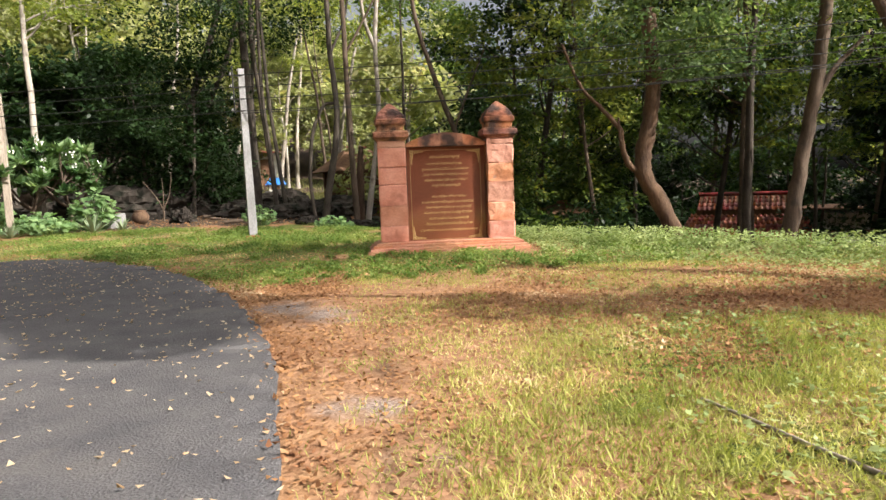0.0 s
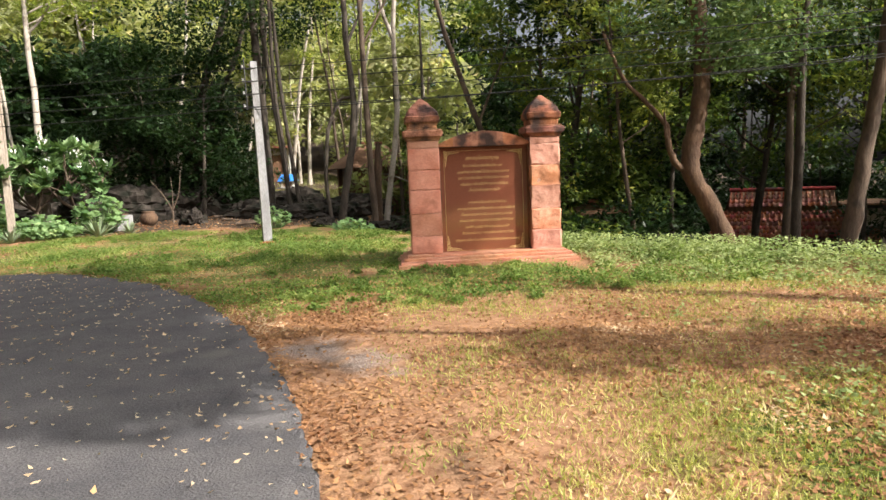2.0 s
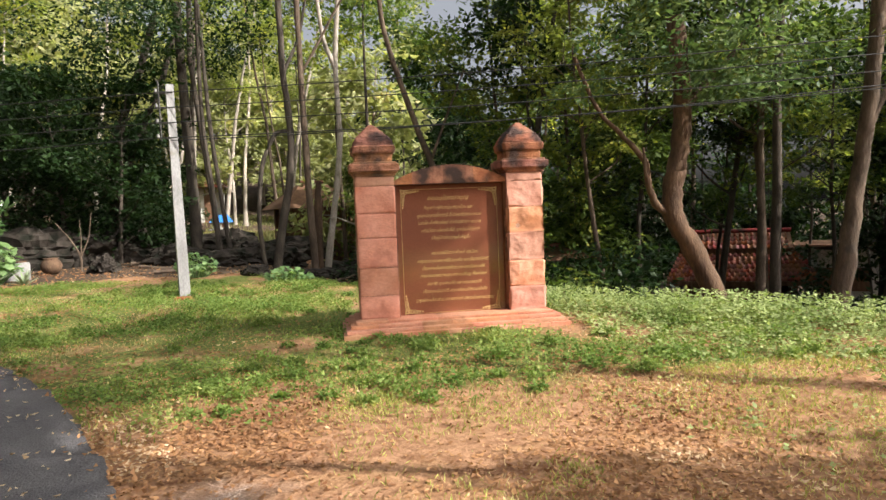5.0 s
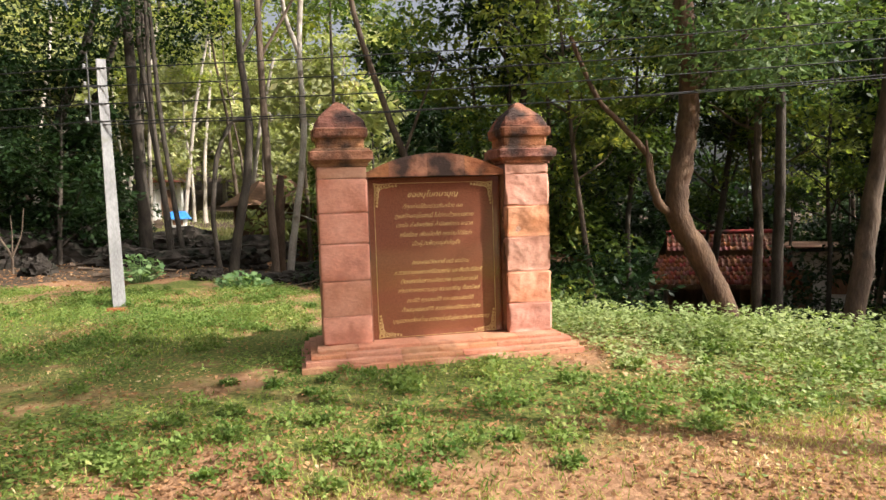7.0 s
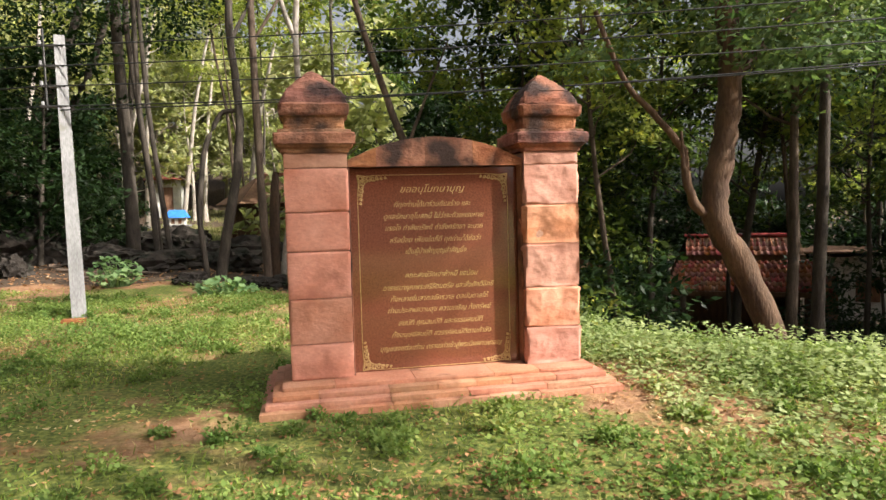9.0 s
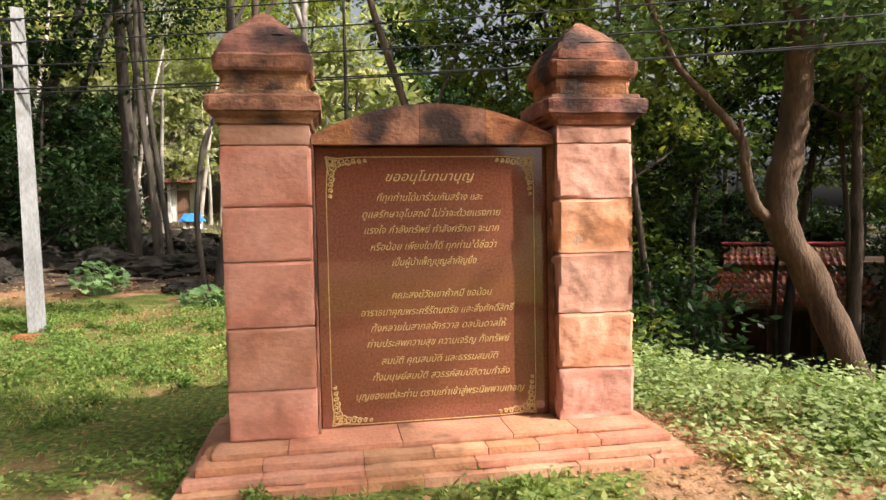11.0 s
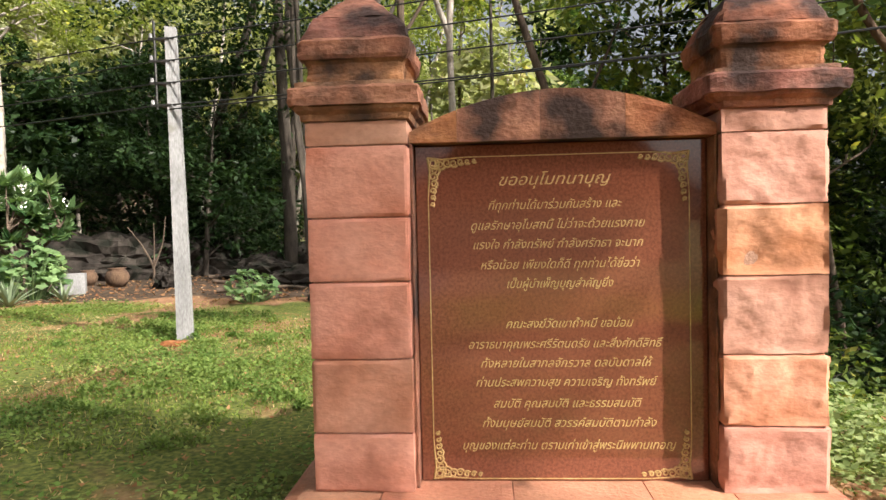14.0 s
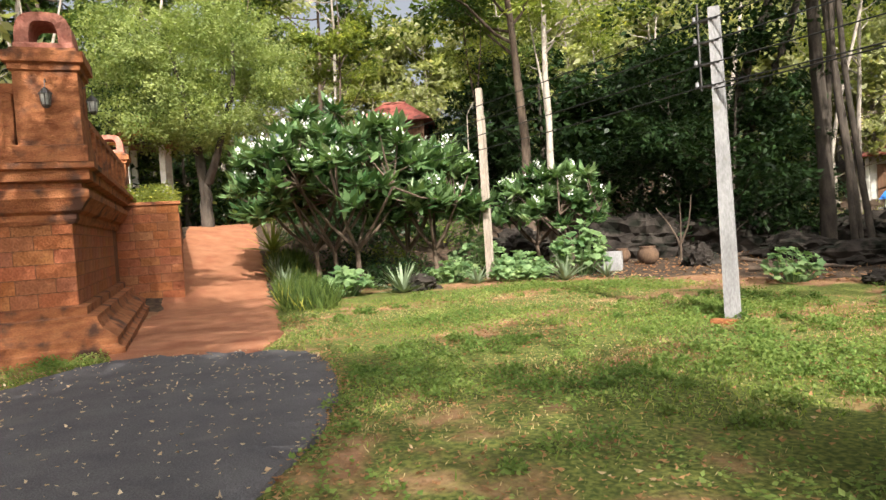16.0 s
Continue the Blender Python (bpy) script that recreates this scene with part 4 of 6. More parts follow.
# ---- single trees ----
def single_tree(name, at, paths, leaf_at, bark, leaf, label, leaf_size=0.15, per=60, clump=0.4, seed=1):
    """A tree from a few trunk and limb lines given from its foot, with clumps of leaves at places."""
    r = np.random.default_rng(seed)
    t = thing(name, at, label, "tree")
    wood = []
    for pts, r0, r1 in paths:
        pts = np.array(pts, float)
        k = np.linspace(0, len(pts) - 1, (len(pts) - 1) * 5 + 1)
        q = np.stack([np.interp(k, np.arange(len(pts)), pts[:, c]) for c in range(3)], 1)
        for _ in range(2):
            q[1:-1] = (q[:-2] + 2 * q[1:-1] + q[2:]) / 4
        q += r.normal(0, r0 * 0.05, q.shape)
        wood.append(tube(q, np.linspace(r0, r1, len(q)) * (1 + r.normal(0, 0.04, len(q))), 12))
    tr = child("trunk", np_mesh("trunk", *join(wood), bark, True), t)
    if leaf_at is not None:
        child("crown", np_mesh("crown", *scatter_leaves(r, np.array(leaf_at, float), clump, per, leaf_size, 0.7), leaf), t)
    return t


def cloud(r, centre, half, count):
    return r.uniform(-1, 1, (count, 3)) * half + centre


r = np.random.default_rng(44)
bx, by, bz = 6.35, 4.35, float(height(6.35, 4.35)) - 0.15
crown = np.concatenate([cloud(r, (-0.4, 0.2, 6.2), (1.6, 1.5, 0.9), 34), cloud(r, (-0.3, -0.3, 5.1), (0.9, 0.8, 0.4), 12), cloud(r, (-2.6, 0.4, 5.4), (0.8, 0.8, 0.6), 6), cloud(r, (0.8, 0.2, 5.3), (1.2, 1.0, 0.6), 16)])
single_tree("tree", (bx, by, bz), [
    ([(0.1, 0, -0.2), (-0.1, 0.1, 0.55), (-0.65, 0.25, 1.85), (-1.02, 0.3, 2.45), (-0.95, 0.3, 3.1), (-0.78, 0.3, 3.9), (-0.7, 0.3, 4.7), (-0.85, 0.3, 6.4)], 0.23, 0.17),
    ([(-1.0, 0.3, 2.4), (-1.38, 0.28, 2.65), (-1.55, 0.25, 3.1), (-1.55, 0.25, 3.5), (-2.0, 0.25, 4.0), (-2.55, 0.25, 4.5), (-3.0, 0.3, 5.6)], 0.085, 0.035),
    ([(-1.53, 0.25, 3.1), (-1.62, 0.2, 3.3), (-1.64, 0.2, 3.8)], 0.05, 0.02),
    ([(-0.7, 0.3, 4.6), (0.0, 0.5, 5.2), (0.9, 0.6, 6.0)], 0.1, 0.04)],
    crown, BARK_RED, LEAF_FRESH, "leaning forked tree with rough reddish bark on the bank", 0.15, 70, 0.38, 3)
bx, by, bz = 8.85, 4.5, float(height(8.85, 4.5)) - 0.15
single_tree("tree", (bx, by, bz), [([(0, 0, -0.2), (0.35, 0, 1.6), (0.62, 0, 3.2), (0.9, 0, 4.6), (1.15, 0, 6.6), (1.4, 0, 10)], 0.2, 0.13), ([(0.1, 0.1, -0.2), (0.2, 0.05, 0.8), (0.5, 0, 1.9)], 0.12, 0.03),
    ([(0.8, 0, 4.2), (1.5, 0.2, 5.2), (2.6, 0.3, 6.2)], 0.1, 0.04)],
    np.concatenate([cloud(r, (1.4, 0, 9.0), (2.5, 2.5, 2.0), 60), cloud(r, (2.6, 0.3, 6.0), (1.2, 1.0, 0.7), 14)]), BARK, LEAF_MID, "tall tree with a leaning greyish brown trunk, on the bank", 0.17, 60, 0.45, 4)


# a wide tree by the lawn, whose two crowns throw the broad shadows over asphalt and litter
def spreading_tree(at, crowns, seed, label):
    """A tree whose sprays hang between the sun and stretches of ground, carried by limbs from one trunk."""
    q = np.random.default_rng(seed)
    t = thing("tree", (at[0], at[1], gz(*at) - 0.1), label, "tree")
    wood, ends, prev = [], [], np.zeros(3)
    for outline, count, low, high in crowns:
        lo, hi = np.min(outline, 0), np.max(outline, 0)
        mine = []
        while len(mine) < count:
            x, y = q.uniform(lo[0], hi[0]), q.uniform(lo[1], hi[1])
            if bool(inside(x, y, outline)):
                h = q.uniform(low, high)
                mine.append((x + h * sx / sz - at[0], y + h * sy / sz - at[1], h))
        mine = np.array(mine)
        top = np.array([*np.mean(mine[:, :2], 0), low * 0.95])
        thick = 0.24 if not ends else 0.12
        wood.append(tube(np.array([prev, prev * 0.6 + top * 0.4 - [0, 0, 0.2], top]), [thick, thick * 0.7, thick * 0.4], 10))
        for e in mine[::3]:
            wood.append(tube(np.array([top, top * 0.5 + e * 0.5 + [0, 0, 0.25], e]), [0.05, 0.03, 0.01], 5))
        ends += list(mine)
        prev = top
    child("trunk", np_mesh("trunk", *join(wood), BARK, True), t)
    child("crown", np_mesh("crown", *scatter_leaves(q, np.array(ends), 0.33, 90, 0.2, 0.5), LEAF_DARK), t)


spreading_tree((10.2, -9.6), (([(-1.2, -4.0), (0.2, -4.5), (2.2, -4.7), (4.5, -4.9), (4.2, -5.7), (1.3, -5.5), (-0.6, -4.7)], 34, 6.2, 7.6),
                              ([(-9.4, -1.6), (-8.6, 2.0), (-6.4, 1.6), (-4.1, -1.8), (-2.6, -4.7), (-3.1, -5.2), (-3.4, -6.0), (-3.9, -6.2), (-4.4, -5.5), (-5.6, -4.3), (-7.5, -3.2)], 190, 7.8, 10.0)), 71, "spreading leafy tree standing by the lawn")
# three unseen trees, added to shade terrace wall, lawn and forest floor
spreading_tree((-10.4, -8.6), (([(-9.5, -2.8), (-9.0, 0.8), (-11.5, 3.4), (-16, 5.2), (-20, 6.2), (-20, 2), (-17, -3)], 200, 8.5, 11.0),), 73, "unseen tree across the drive, added to shade the terrace wall")
spreading_tree((13.6, -10.6), (([(-8, -0.5), (-4, -1.6), (-2.0, -1.3), (-0.8, -0.3), (-1.2, 0.9), (-3.6, 3.2), (-7, 5.0)], 34, 10.5, 12.8), ([(-0.9, 0.0), (-0.8, 0.7), (-3.4, 2.6), (-3.8, 1.7)], 13, 11.0, 12.8)), 74, "unseen open-crowned tree, added to dapple lawn and left pillar")
spreading_tree((13.5, 2.0), (([(-8.5, 9.5), (-1.0, 9.2), (-1.0, 14.0), (-8.5, 15.5)], 62, 11.0, 13.0),), 75, "unseen open-crowned tree, added to shade the forest floor")
# dark trunks with crossing limbs beyond the lamp pole
x, y = -9.7, 19.7
single_tree("tree", (x, y, float(height(x, y)) - 0.1), [([(0, 0, -0.2), (0, 0, 2.0), (0.1, 0, 4.0), (0.5, 0, 5.6), (1.3, 0, 7.6), (1.9, 0, 9.5)], 0.24, 0.12), ([(0.1, 0, 2.6), (0.9, 0, 4.6), (1.9, 0, 6.6), (2.5, 0, 8.6)], 0.16, 0.1)],
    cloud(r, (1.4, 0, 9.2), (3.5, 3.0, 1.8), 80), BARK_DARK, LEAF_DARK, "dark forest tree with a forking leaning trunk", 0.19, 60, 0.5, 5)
x, y = -5.4, 16.4
single_tree("tree", (x, y, float(height(x, y)) - 0.1), [([(0, 0, -0.2), (-0.1, 0, 2.5), (-0.35, 0, 5.0), (-0.3, 0, 9.5)], 0.09, 0.06), ([(0.45, 0, -0.2), (0.15, 0, 2.4), (-0.1, 0, 5.0), (-0.25, 0, 9.0)], 0.09, 0.06)],
    cloud(r, (-0.2, 0, 9.2), (2.6, 2.4, 1.6), 50), BARK_DARK, LEAF_DARK, "pair of slim dark trunks grown together", 0.18, 60, 0.5, 6)

for x, y, paths, bark, label in (
        (-3.25, 12.7, [([(0, 0, -0.4), (0.25, 0, 1.2), (0.55, 0, 2.6), (0.72, 0, 4.0), (0.52, 0, 6.2), (0.5, 0, 10)], 0.14, 0.08), ([(0.7, 0, 4.3), (0.2, 0.2, 4.3), (-0.25, 0.2, 3.3), (-0.4, 0, 1.6), (-0.2, 0, -0.3)], 0.06, 0.07), ([(0.55, 0, 6.0), (1.1, 0.3, 7.2), (1.4, 0.3, 8.8)], 0.06, 0.03)], BARK_DARK, "dark crooked forest tree with a knotted trunk"),
        (-2.1, 13.0, [([(0.08, 0, -0.4), (0.0, 0, 2), (-0.08, 0, 5), (-0.12, 0, 10)], 0.12, 0.08), ([(-0.1, 0, 6.2), (0.5, 0, 7.2), (1.3, 0, 8.6)], 0.05, 0.03)], BARK, "straight grey-brown forest trunk with a side limb"),
        (-1.75, 14.2, [([(0, 0, -0.4), (0.2, 0, 1.2), (0.5, 0, 2.9), (0.68, 0, 4.6), (0.62, 0, 7.0), (0.9, 0, 10)], 0.12, 0.07), ([(0.62, 0, 6.8), (0.25, 0, 7.8), (0.1, 0, 9.6)], 0.08, 0.05)], BARK_PALE, "leaning pale forest trunk that forks high up"),
        (-6.5, 18.2, [([(0, 0, -0.3), (0.02, 0, 2), (-0.08, 0, 4.5), (-0.2, 0, 9.5)], 0.23, 0.16)], BARK_DARK, "stout dark forest trunk"),
        (-5.55, 17.6, [([(0, 0, -0.3), (-0.15, 0, 2), (-0.45, 0, 5.0), (-0.7, 0, 7.4), (-0.6, 0, 9.5)], 0.11, 0.08)], BARK_DARK, "thin black leaning forest trunk")):
    single_tree("tree", (x, y, gz(x, y) - 0.1), paths, cloud(r, (0.3, 0, 11.0), (1.9, 1.8, 1.2), 9), bark, LEAF_MID, label, 0.17, 60, 0.45, int(100 + x * 7))
x, y = -2.0, 15.6
single_tree("tree_stump", (x, y, gz(x, y)), [([(0, 0, -0.3), (0.02, 0, 1.0), (0.1, 0, 2.6), (0.16, 0, 3.1)], 0.2, 0.09), ([(0.05, 0, 1.6), (0.2, 0, 2.2), (0.26, 0, 2.5)], 0.07, 0.02)], None, BARK_RED, None, "broken brown tree stump in the wood", seed=19)

x, y = 2.3, 11.0
single_tree("tree", (x, y, gz(x, y) - 0.1), [([(0, 0, -0.2), (-0.25, 0, 1.8), (-0.7, 0, 3.8), (-1.5, 0, 6.0), (-2.1, 0, 8.0), (-2.3, 0, 10)], 0.12, 0.06), ([(-0.9, 0, 4.4), (-0.4, 0.2, 5.6), (0.2, 0.2, 7.0)], 0.05, 0.02)],
    cloud(r, (-0.6, 0, 8.6), (1.6, 1.4, 1.4), 16), BARK, LEAF_MID, "slim brown tree leaning over behind the memorial", 0.19, 50, 0.4, 23)

# ---- lamp pole, cables, wooden post ----
pole = thing("utility_pole", (-4.53, 6.29, -0.3), "weathered square concrete utility pole carrying black cables", "utility pole")
bm = bmesh.new()
square_ring(bm, ((0, 0.105), (0.3, 0.104), (1.5, 0.096), (3.2, 0.082), (4.1, 0.076), (4.52, 0.073)), 0, 0, 3, 0.003, 3)
for w in bm.verts:
    w.co.x -= 0.012 * w.co.z
shaft = part("shaft", bm, CONCRETE, pole)
shaft.rotation_euler = (0, 0, radians(18))
WIRES_Z = (4.36, 4.06, 3.76, 3.46)
v, f = tube([(-0.24, -0.1, 3.4), (-0.25, -0.1, 4.6)], [0.018, 0.018], 6)
child("rack", np_mesh("rack", v, f, IRON, True), pole, "iron cable rack")
for z in WIRES_Z:
    bm = box((-0.33, -0.12, z - 0.02), (-0.04, -0.085, z + 0.01))
    part("bracket", bm, IRON, pole)
    bm = bmesh.new()
    bmesh.ops.create_cone(bm, cap_ends=True, segments=10, radius1=0.026, radius2=0.022, depth=0.06, matrix=Matrix.Translation((-0.3, -0.1, z + 0.04)))
    part("insulator", bm, CONCRETE, pole, "grey porcelain insulator")
    bm = box((-0.22, -0.09, z - 0.012), (0.02, 0.09, z + 0.012))
    part("clamp", bm, IRON, pole)


def cable(a, b, sag, label="thin black overhead cable between poles"):
    k = np.linspace(0, 1, 40)[:, None]
    pts = np.array(a) * (1 - k) + np.array(b) * k
    pts[:, 2] -= 4 * sag * (k * (1 - k))[:, 0]
    t = new("overhead_cable", np_mesh("cable", *tube(pts, np.full(40, 0.01), 5), CABLE, True))
    tagged(t, label, "cable", "overhead cables")


for q, z in enumerate(WIRES_Z):
    cable((-4.63, 6.2, z - 0.3), (25.5, -3.6, 5.3 - 0.17 * q), 0.45 + 0.05 * q)
    cable((-4.75, 6.2, z - 0.3), (-34, 15.5, 5.6 - 0.2 * q), 0.5 + 0.06 * q)
cable((-4.63, 6.2, 3.1), (25.5, -3.6, 5.05), 0.62)
bm = rough_block(4.2, (-4.62, 5.72, -0.1), (-4.3, 5.88, -0.015), 0.006, 6, 3)
me = bpy.data.meshes.new("brick")
bm.to_mesh(me)
bm.free()
me.materials.append(LATERITE)
tagged(new("brick", me), "red brick lying in the grass by the pole", "brick")

post = thing("wooden_post", (-12.9, 10.8, -0.2), "sun-bleached square wooden post with a hanging cable", "post")
bm = bmesh.new()
square_ring(bm, ((0, 0.095), (2.6, 0.09), (5.35, 0.08)), 0, 0, 8, 0.004, 3)
part("shaft", bm, POST_WOOD, post).rotation_euler = (0, 0, radians(30))
bm = box((0.07, -0.05, 0.4), (0.12, 0.05, 4.6), 0.004)
part("batten", bm, POST_WOOD, post, "nailed-on batten")
for z in (4.95, 5.15, 4.7):
    part("bracket", box((-0.22, -0.03, z), (-0.05, 0.03, z + 0.04)), IRON, post)
pts = [(-0.15, -0.08, 5.0), (-0.42, -0.08, 4.7), (-0.45, -0.08, 3.2), (-0.48, -0.08, 1.7), (-0.3, -0.08, 1.45), (-0.1, -0.08, 2.1), (-0.05, -0.08, 2.4)]
k = np.linspace(0, 6, 31)
q = np.stack([np.interp(k, range(7), [p[c] for p in pts]) for c in range(3)], 1)
child("hanging_cable", np_mesh("hanging_cable", *tube(q, np.full(31, 0.018), 5), POST_WOOD, True), post, "pale loose cable")


# ---- laterite terrace wall ----
WD = radians(156)
WU, WF = np.array([math.cos(WD), math.sin(WD)]), np.array([math.cos(WD + math.pi / 2), math.sin(WD + math.pi / 2)])
WROT = math.degrees(WD)
# local frame: x runs back along the right flank, y runs along the front to its far end
wall = thing("terrace_wall", (-10.55, 0.3, -0.2), "stepped laterite terrace wall with moulded plinth and cornice", "wall", rz=WROT)


def sweep_profile(profile, len_x, len_y):
    """A moulding carried along the flank and round the corner along the front; profile rows are (inset, z)."""
    bm = bmesh.new()
    rows = []
    for d, z in profile:
        rows.append([bm.verts.new(p) for p in ((len_x, d, z), (len_x * 0.5, d, z), (d, d, z), (d, len_y * 0.5, z), (d, len_y, z))])
    for a, b in zip(rows, rows[1:]):
        for s in range(4):
            bm.faces.new((a[s], a[s + 1], b[s + 1], b[s]))
    bm.faces.new([rw[0] for rw in rows] + [bm.verts.new((len_x, 1.6, profile[-1][1])), bm.verts.new((len_x, 1.6, profile[0][1]))])
    top = rows[-1]
    bm.faces.new((top[0], top[2], top[4], bm.verts.new((len_x, len_y, profile[-1][1]))))
    bmesh.ops.recalc_face_normals(bm, faces=bm.faces[:])
    return bm


LX, LY = 12.0, 6.5
part("plinth", sweep_profile(((0.0, 0), (0.0, 0.28), (0.06, 0.3), (0.09, 0.33), (0.09, 0.42), (0.16, 0.47), (0.3, 0.55), (0.36, 0.66), (0.36, 0.72), (0.5, 0.74), (0.5, 0.86), (0.6, 0.88)), LX, LY), LATERITE_SMOOTH, wall, "moulded laterite plinth")
body = part("body", sweep_profile(((0.62, 0.86), (0.62, 2.1)), LX, LY), JOINT, wall)
part("cornice", sweep_profile(((0.58, 2.06), (0.54, 2.12), (0.54, 2.2), (0.46, 2.24), (0.38, 2.36), (0.33, 2.42), (0.33, 2.52), (0.42, 2.56), (0.42, 2.64), (0.3, 2.66), (0.3, 2.8), (0.22, 2.82), (0.22, 2.9), (0.9, 2.92)), LX, LY), LATERITE_SMOOTH, wall, "black-stained moulded cornice")


def laterite_brick_mesh(w, h, d):
    bm = rough_block(w * 31 + h, (-w / 2, -d / 2, -h / 2), (w / 2, d / 2, h / 2), 0.006, 4, 3, 0.004)
    me = bpy.data.meshes.new("brick")
    bm.to_mesh(me)
    bm.free()
    me.materials.append(LATERITE)
    return me


BRICKS = {}


def brick_of(w):
    if w not in BRICKS:
        BRICKS[w] = laterite_brick_mesh(w, 0.2, 0.12)
    return BRICKS[w]


def lay_bricks(parent, origin, along, outward, length, z0, courses, seed):
    """Courses of blocks with staggered joints, cut to fit at both ends."""
    rr = random.Random(seed)
    ang = math.degrees(math.atan2(along[1], along[0]))
    for c in range(courses):
        s = -0.004
        w = (0.5, 0.26)[c % 2]
        while s < length - 0.05:
            if length - s - w < 0.12:
                w = round(length - s, 2)
            mid = s + w / 2
            child("brick", brick_of(w), parent, m=pose(origin[0] + along[0] * mid - outward[0] * 0.046, origin[1] + along[1] * mid - outward[1] * 0.046, z0 + 0.206 * c + 0.103, 0, 0, ang))
            s += w + 0.006
            w = rr.choice((0.34, 0.42, 0.5))


lay_bricks(body, (0.62, 0.62), (1, 0), (0, -1), 5.6, 0.88, 6, 1)
lay_bricks(body, (0.62, 0.62), (0, 1), (-1, 0), 4.6, 0.88, 6, 2)

# ---- the second, lower wall beside the path ----
w2 = thing("planter_wall", (-17.0, 3.35, -0.25), "planter wall of rough laterite blocks beside the footpath", "wall", rz=WROT)
bm = bmesh.new()
rows = []
for z in (0, 2.68):
    rows.append([bm.verts.new(p) for p in ((0, -0.62, z), (0, 0.9, z), (13, 0.9, z * 0.92), (13, -0.62, z * 0.92))])
a, b = rows
for s in range(4):
    bm.faces.new((a[s], a[(s + 1) % 4], b[(s + 1) % 4], b[s]))
bm.faces.new(b)
bmesh.ops.recalc_face_normals(bm, faces=bm.faces[:])
w2_body = part("body", bm, JOINT, w2)
lay_bricks(w2_body, (0, -0.62), (0, 1), (-1, 0), 1.4, 0.0, 13, 3)
lay_bricks(w2_body, (0, -0.62), (1, 0), (0, -1), 7.0, 0.0, 12, 4)
part("coping", box((-0.06, -0.68, 2.68), (0.5, 0.9, 2.76), 0.01), LATERITE_SMOOTH, w2)

# parapet on the terrace
parapet = thing("parapet", (-10.55, 0.3, 2.72), "laterite parapet with carved panels and posts", "parapet", rz=WROT)


def post_with_finial(x, y, tall=1.25):
    bm = bmesh.new()
    square_ring(bm, ((0, 0.46), (0.22, 0.46), (0.24, 0.4), (tall, 0.4), (tall + 0.02, 0.44), (tall + 0.1, 0.44), (tall + 0.12, 0.5), (tall + 0.27, 0.5), (tall + 0.29, 0.42), (tall + 0.33, 0.4)), x, y, x, 0.008, 4)
    pp = part("post", bm, LATERITE_SMOOTH, parapet, "square laterite post")
    bm = bmesh.new()
    prof = []
    for s in range(19):
        a_ = math.pi * s / 18
        prof.append((0.36 * math.copysign(abs(math.cos(a_)) ** 0.55, math.cos(a_)), 0.5 * math.sin(a_) ** 0.6))
    inner = [(u * 0.5, 0.08 + w * 0.6) for u, w in prof]
    zt = tall + 0.33
    lay = []
    for d in (-0.3, 0.3):
        lay.append(([bm.verts.new((x + d, y + u, zt + 0.02 + w)) for u, w in prof], [bm.verts.new((x + d, y + u, zt + 0.02 + w)) for u, w in inner]))
    (o0, i0), (o1, i1) = lay
    for s in range(18):
        bm.faces.new((o0[s], o0[s + 1], o1[s + 1], o1[s]))
        bm.faces.new((i0[s], i1[s], i1[s + 1], i0[s + 1]))
        bm.faces.new((o0[s], i0[s], i0[s + 1], o0[s + 1]))
        bm.faces.new((o1[s], o1[s + 1], i1[s + 1], i1[s]))
    bmesh.ops.recalc_face_normals(bm, faces=bm.faces[:])
    add_box(bm, (x - 0.34, y - 0.38, zt - 0.02), (x + 0.34, y + 0.38, zt + 0.09), 0.02)
    part("finial", bm, PINK, parapet, "hollow carved pink sandstone finial")


post_with_finial(0.75, 0.75)
post_with_finial(11.4, 0.95, 1.15)
for x0, x1, y0, y1 in ((1.2, 11.0, 0.6, 0.85), (0.62, 0.88, 1.2, 6.4)):
    part("rail", box((x0, y0, 1.0), (x1, y1, 1.14), 0.012), LATERITE_SMOOTH, parapet)
    part("base_course", box((x0, y0 - 0.05, 0.0), (x1, y1 + 0.05, 0.26), 0.012), LATERITE_SMOOTH, parapet)
    part("panel", box((x0, y0 + 0.06, 0.26), (x1, y1 - 0.06, 1.0)), LATERITE_SMOOTH, parapet, "recessed carved laterite panel")
    n_ = 11 if x1 - x0 > 2 else 5
    for s in range(n_):
        if x1 - x0 > 2:
            c = x0 + (x1 - x0) * (s + 0.5) / n_
            part("mullion", box((c - 0.07, y0 - 0.01, 0.262), (c + 0.07, y1 + 0.01, 0.998), 0.01), LATERITE_SMOOTH, parapet)
        else:
            c = y0 + (y1 - y0) * (s + 0.02) / n_
            part("mullion", box((x0 - 0.01, c, 0.262), (x1 + 0.01, c + 0.14, 0.998), 0.01), LATERITE_SMOOTH, parapet)


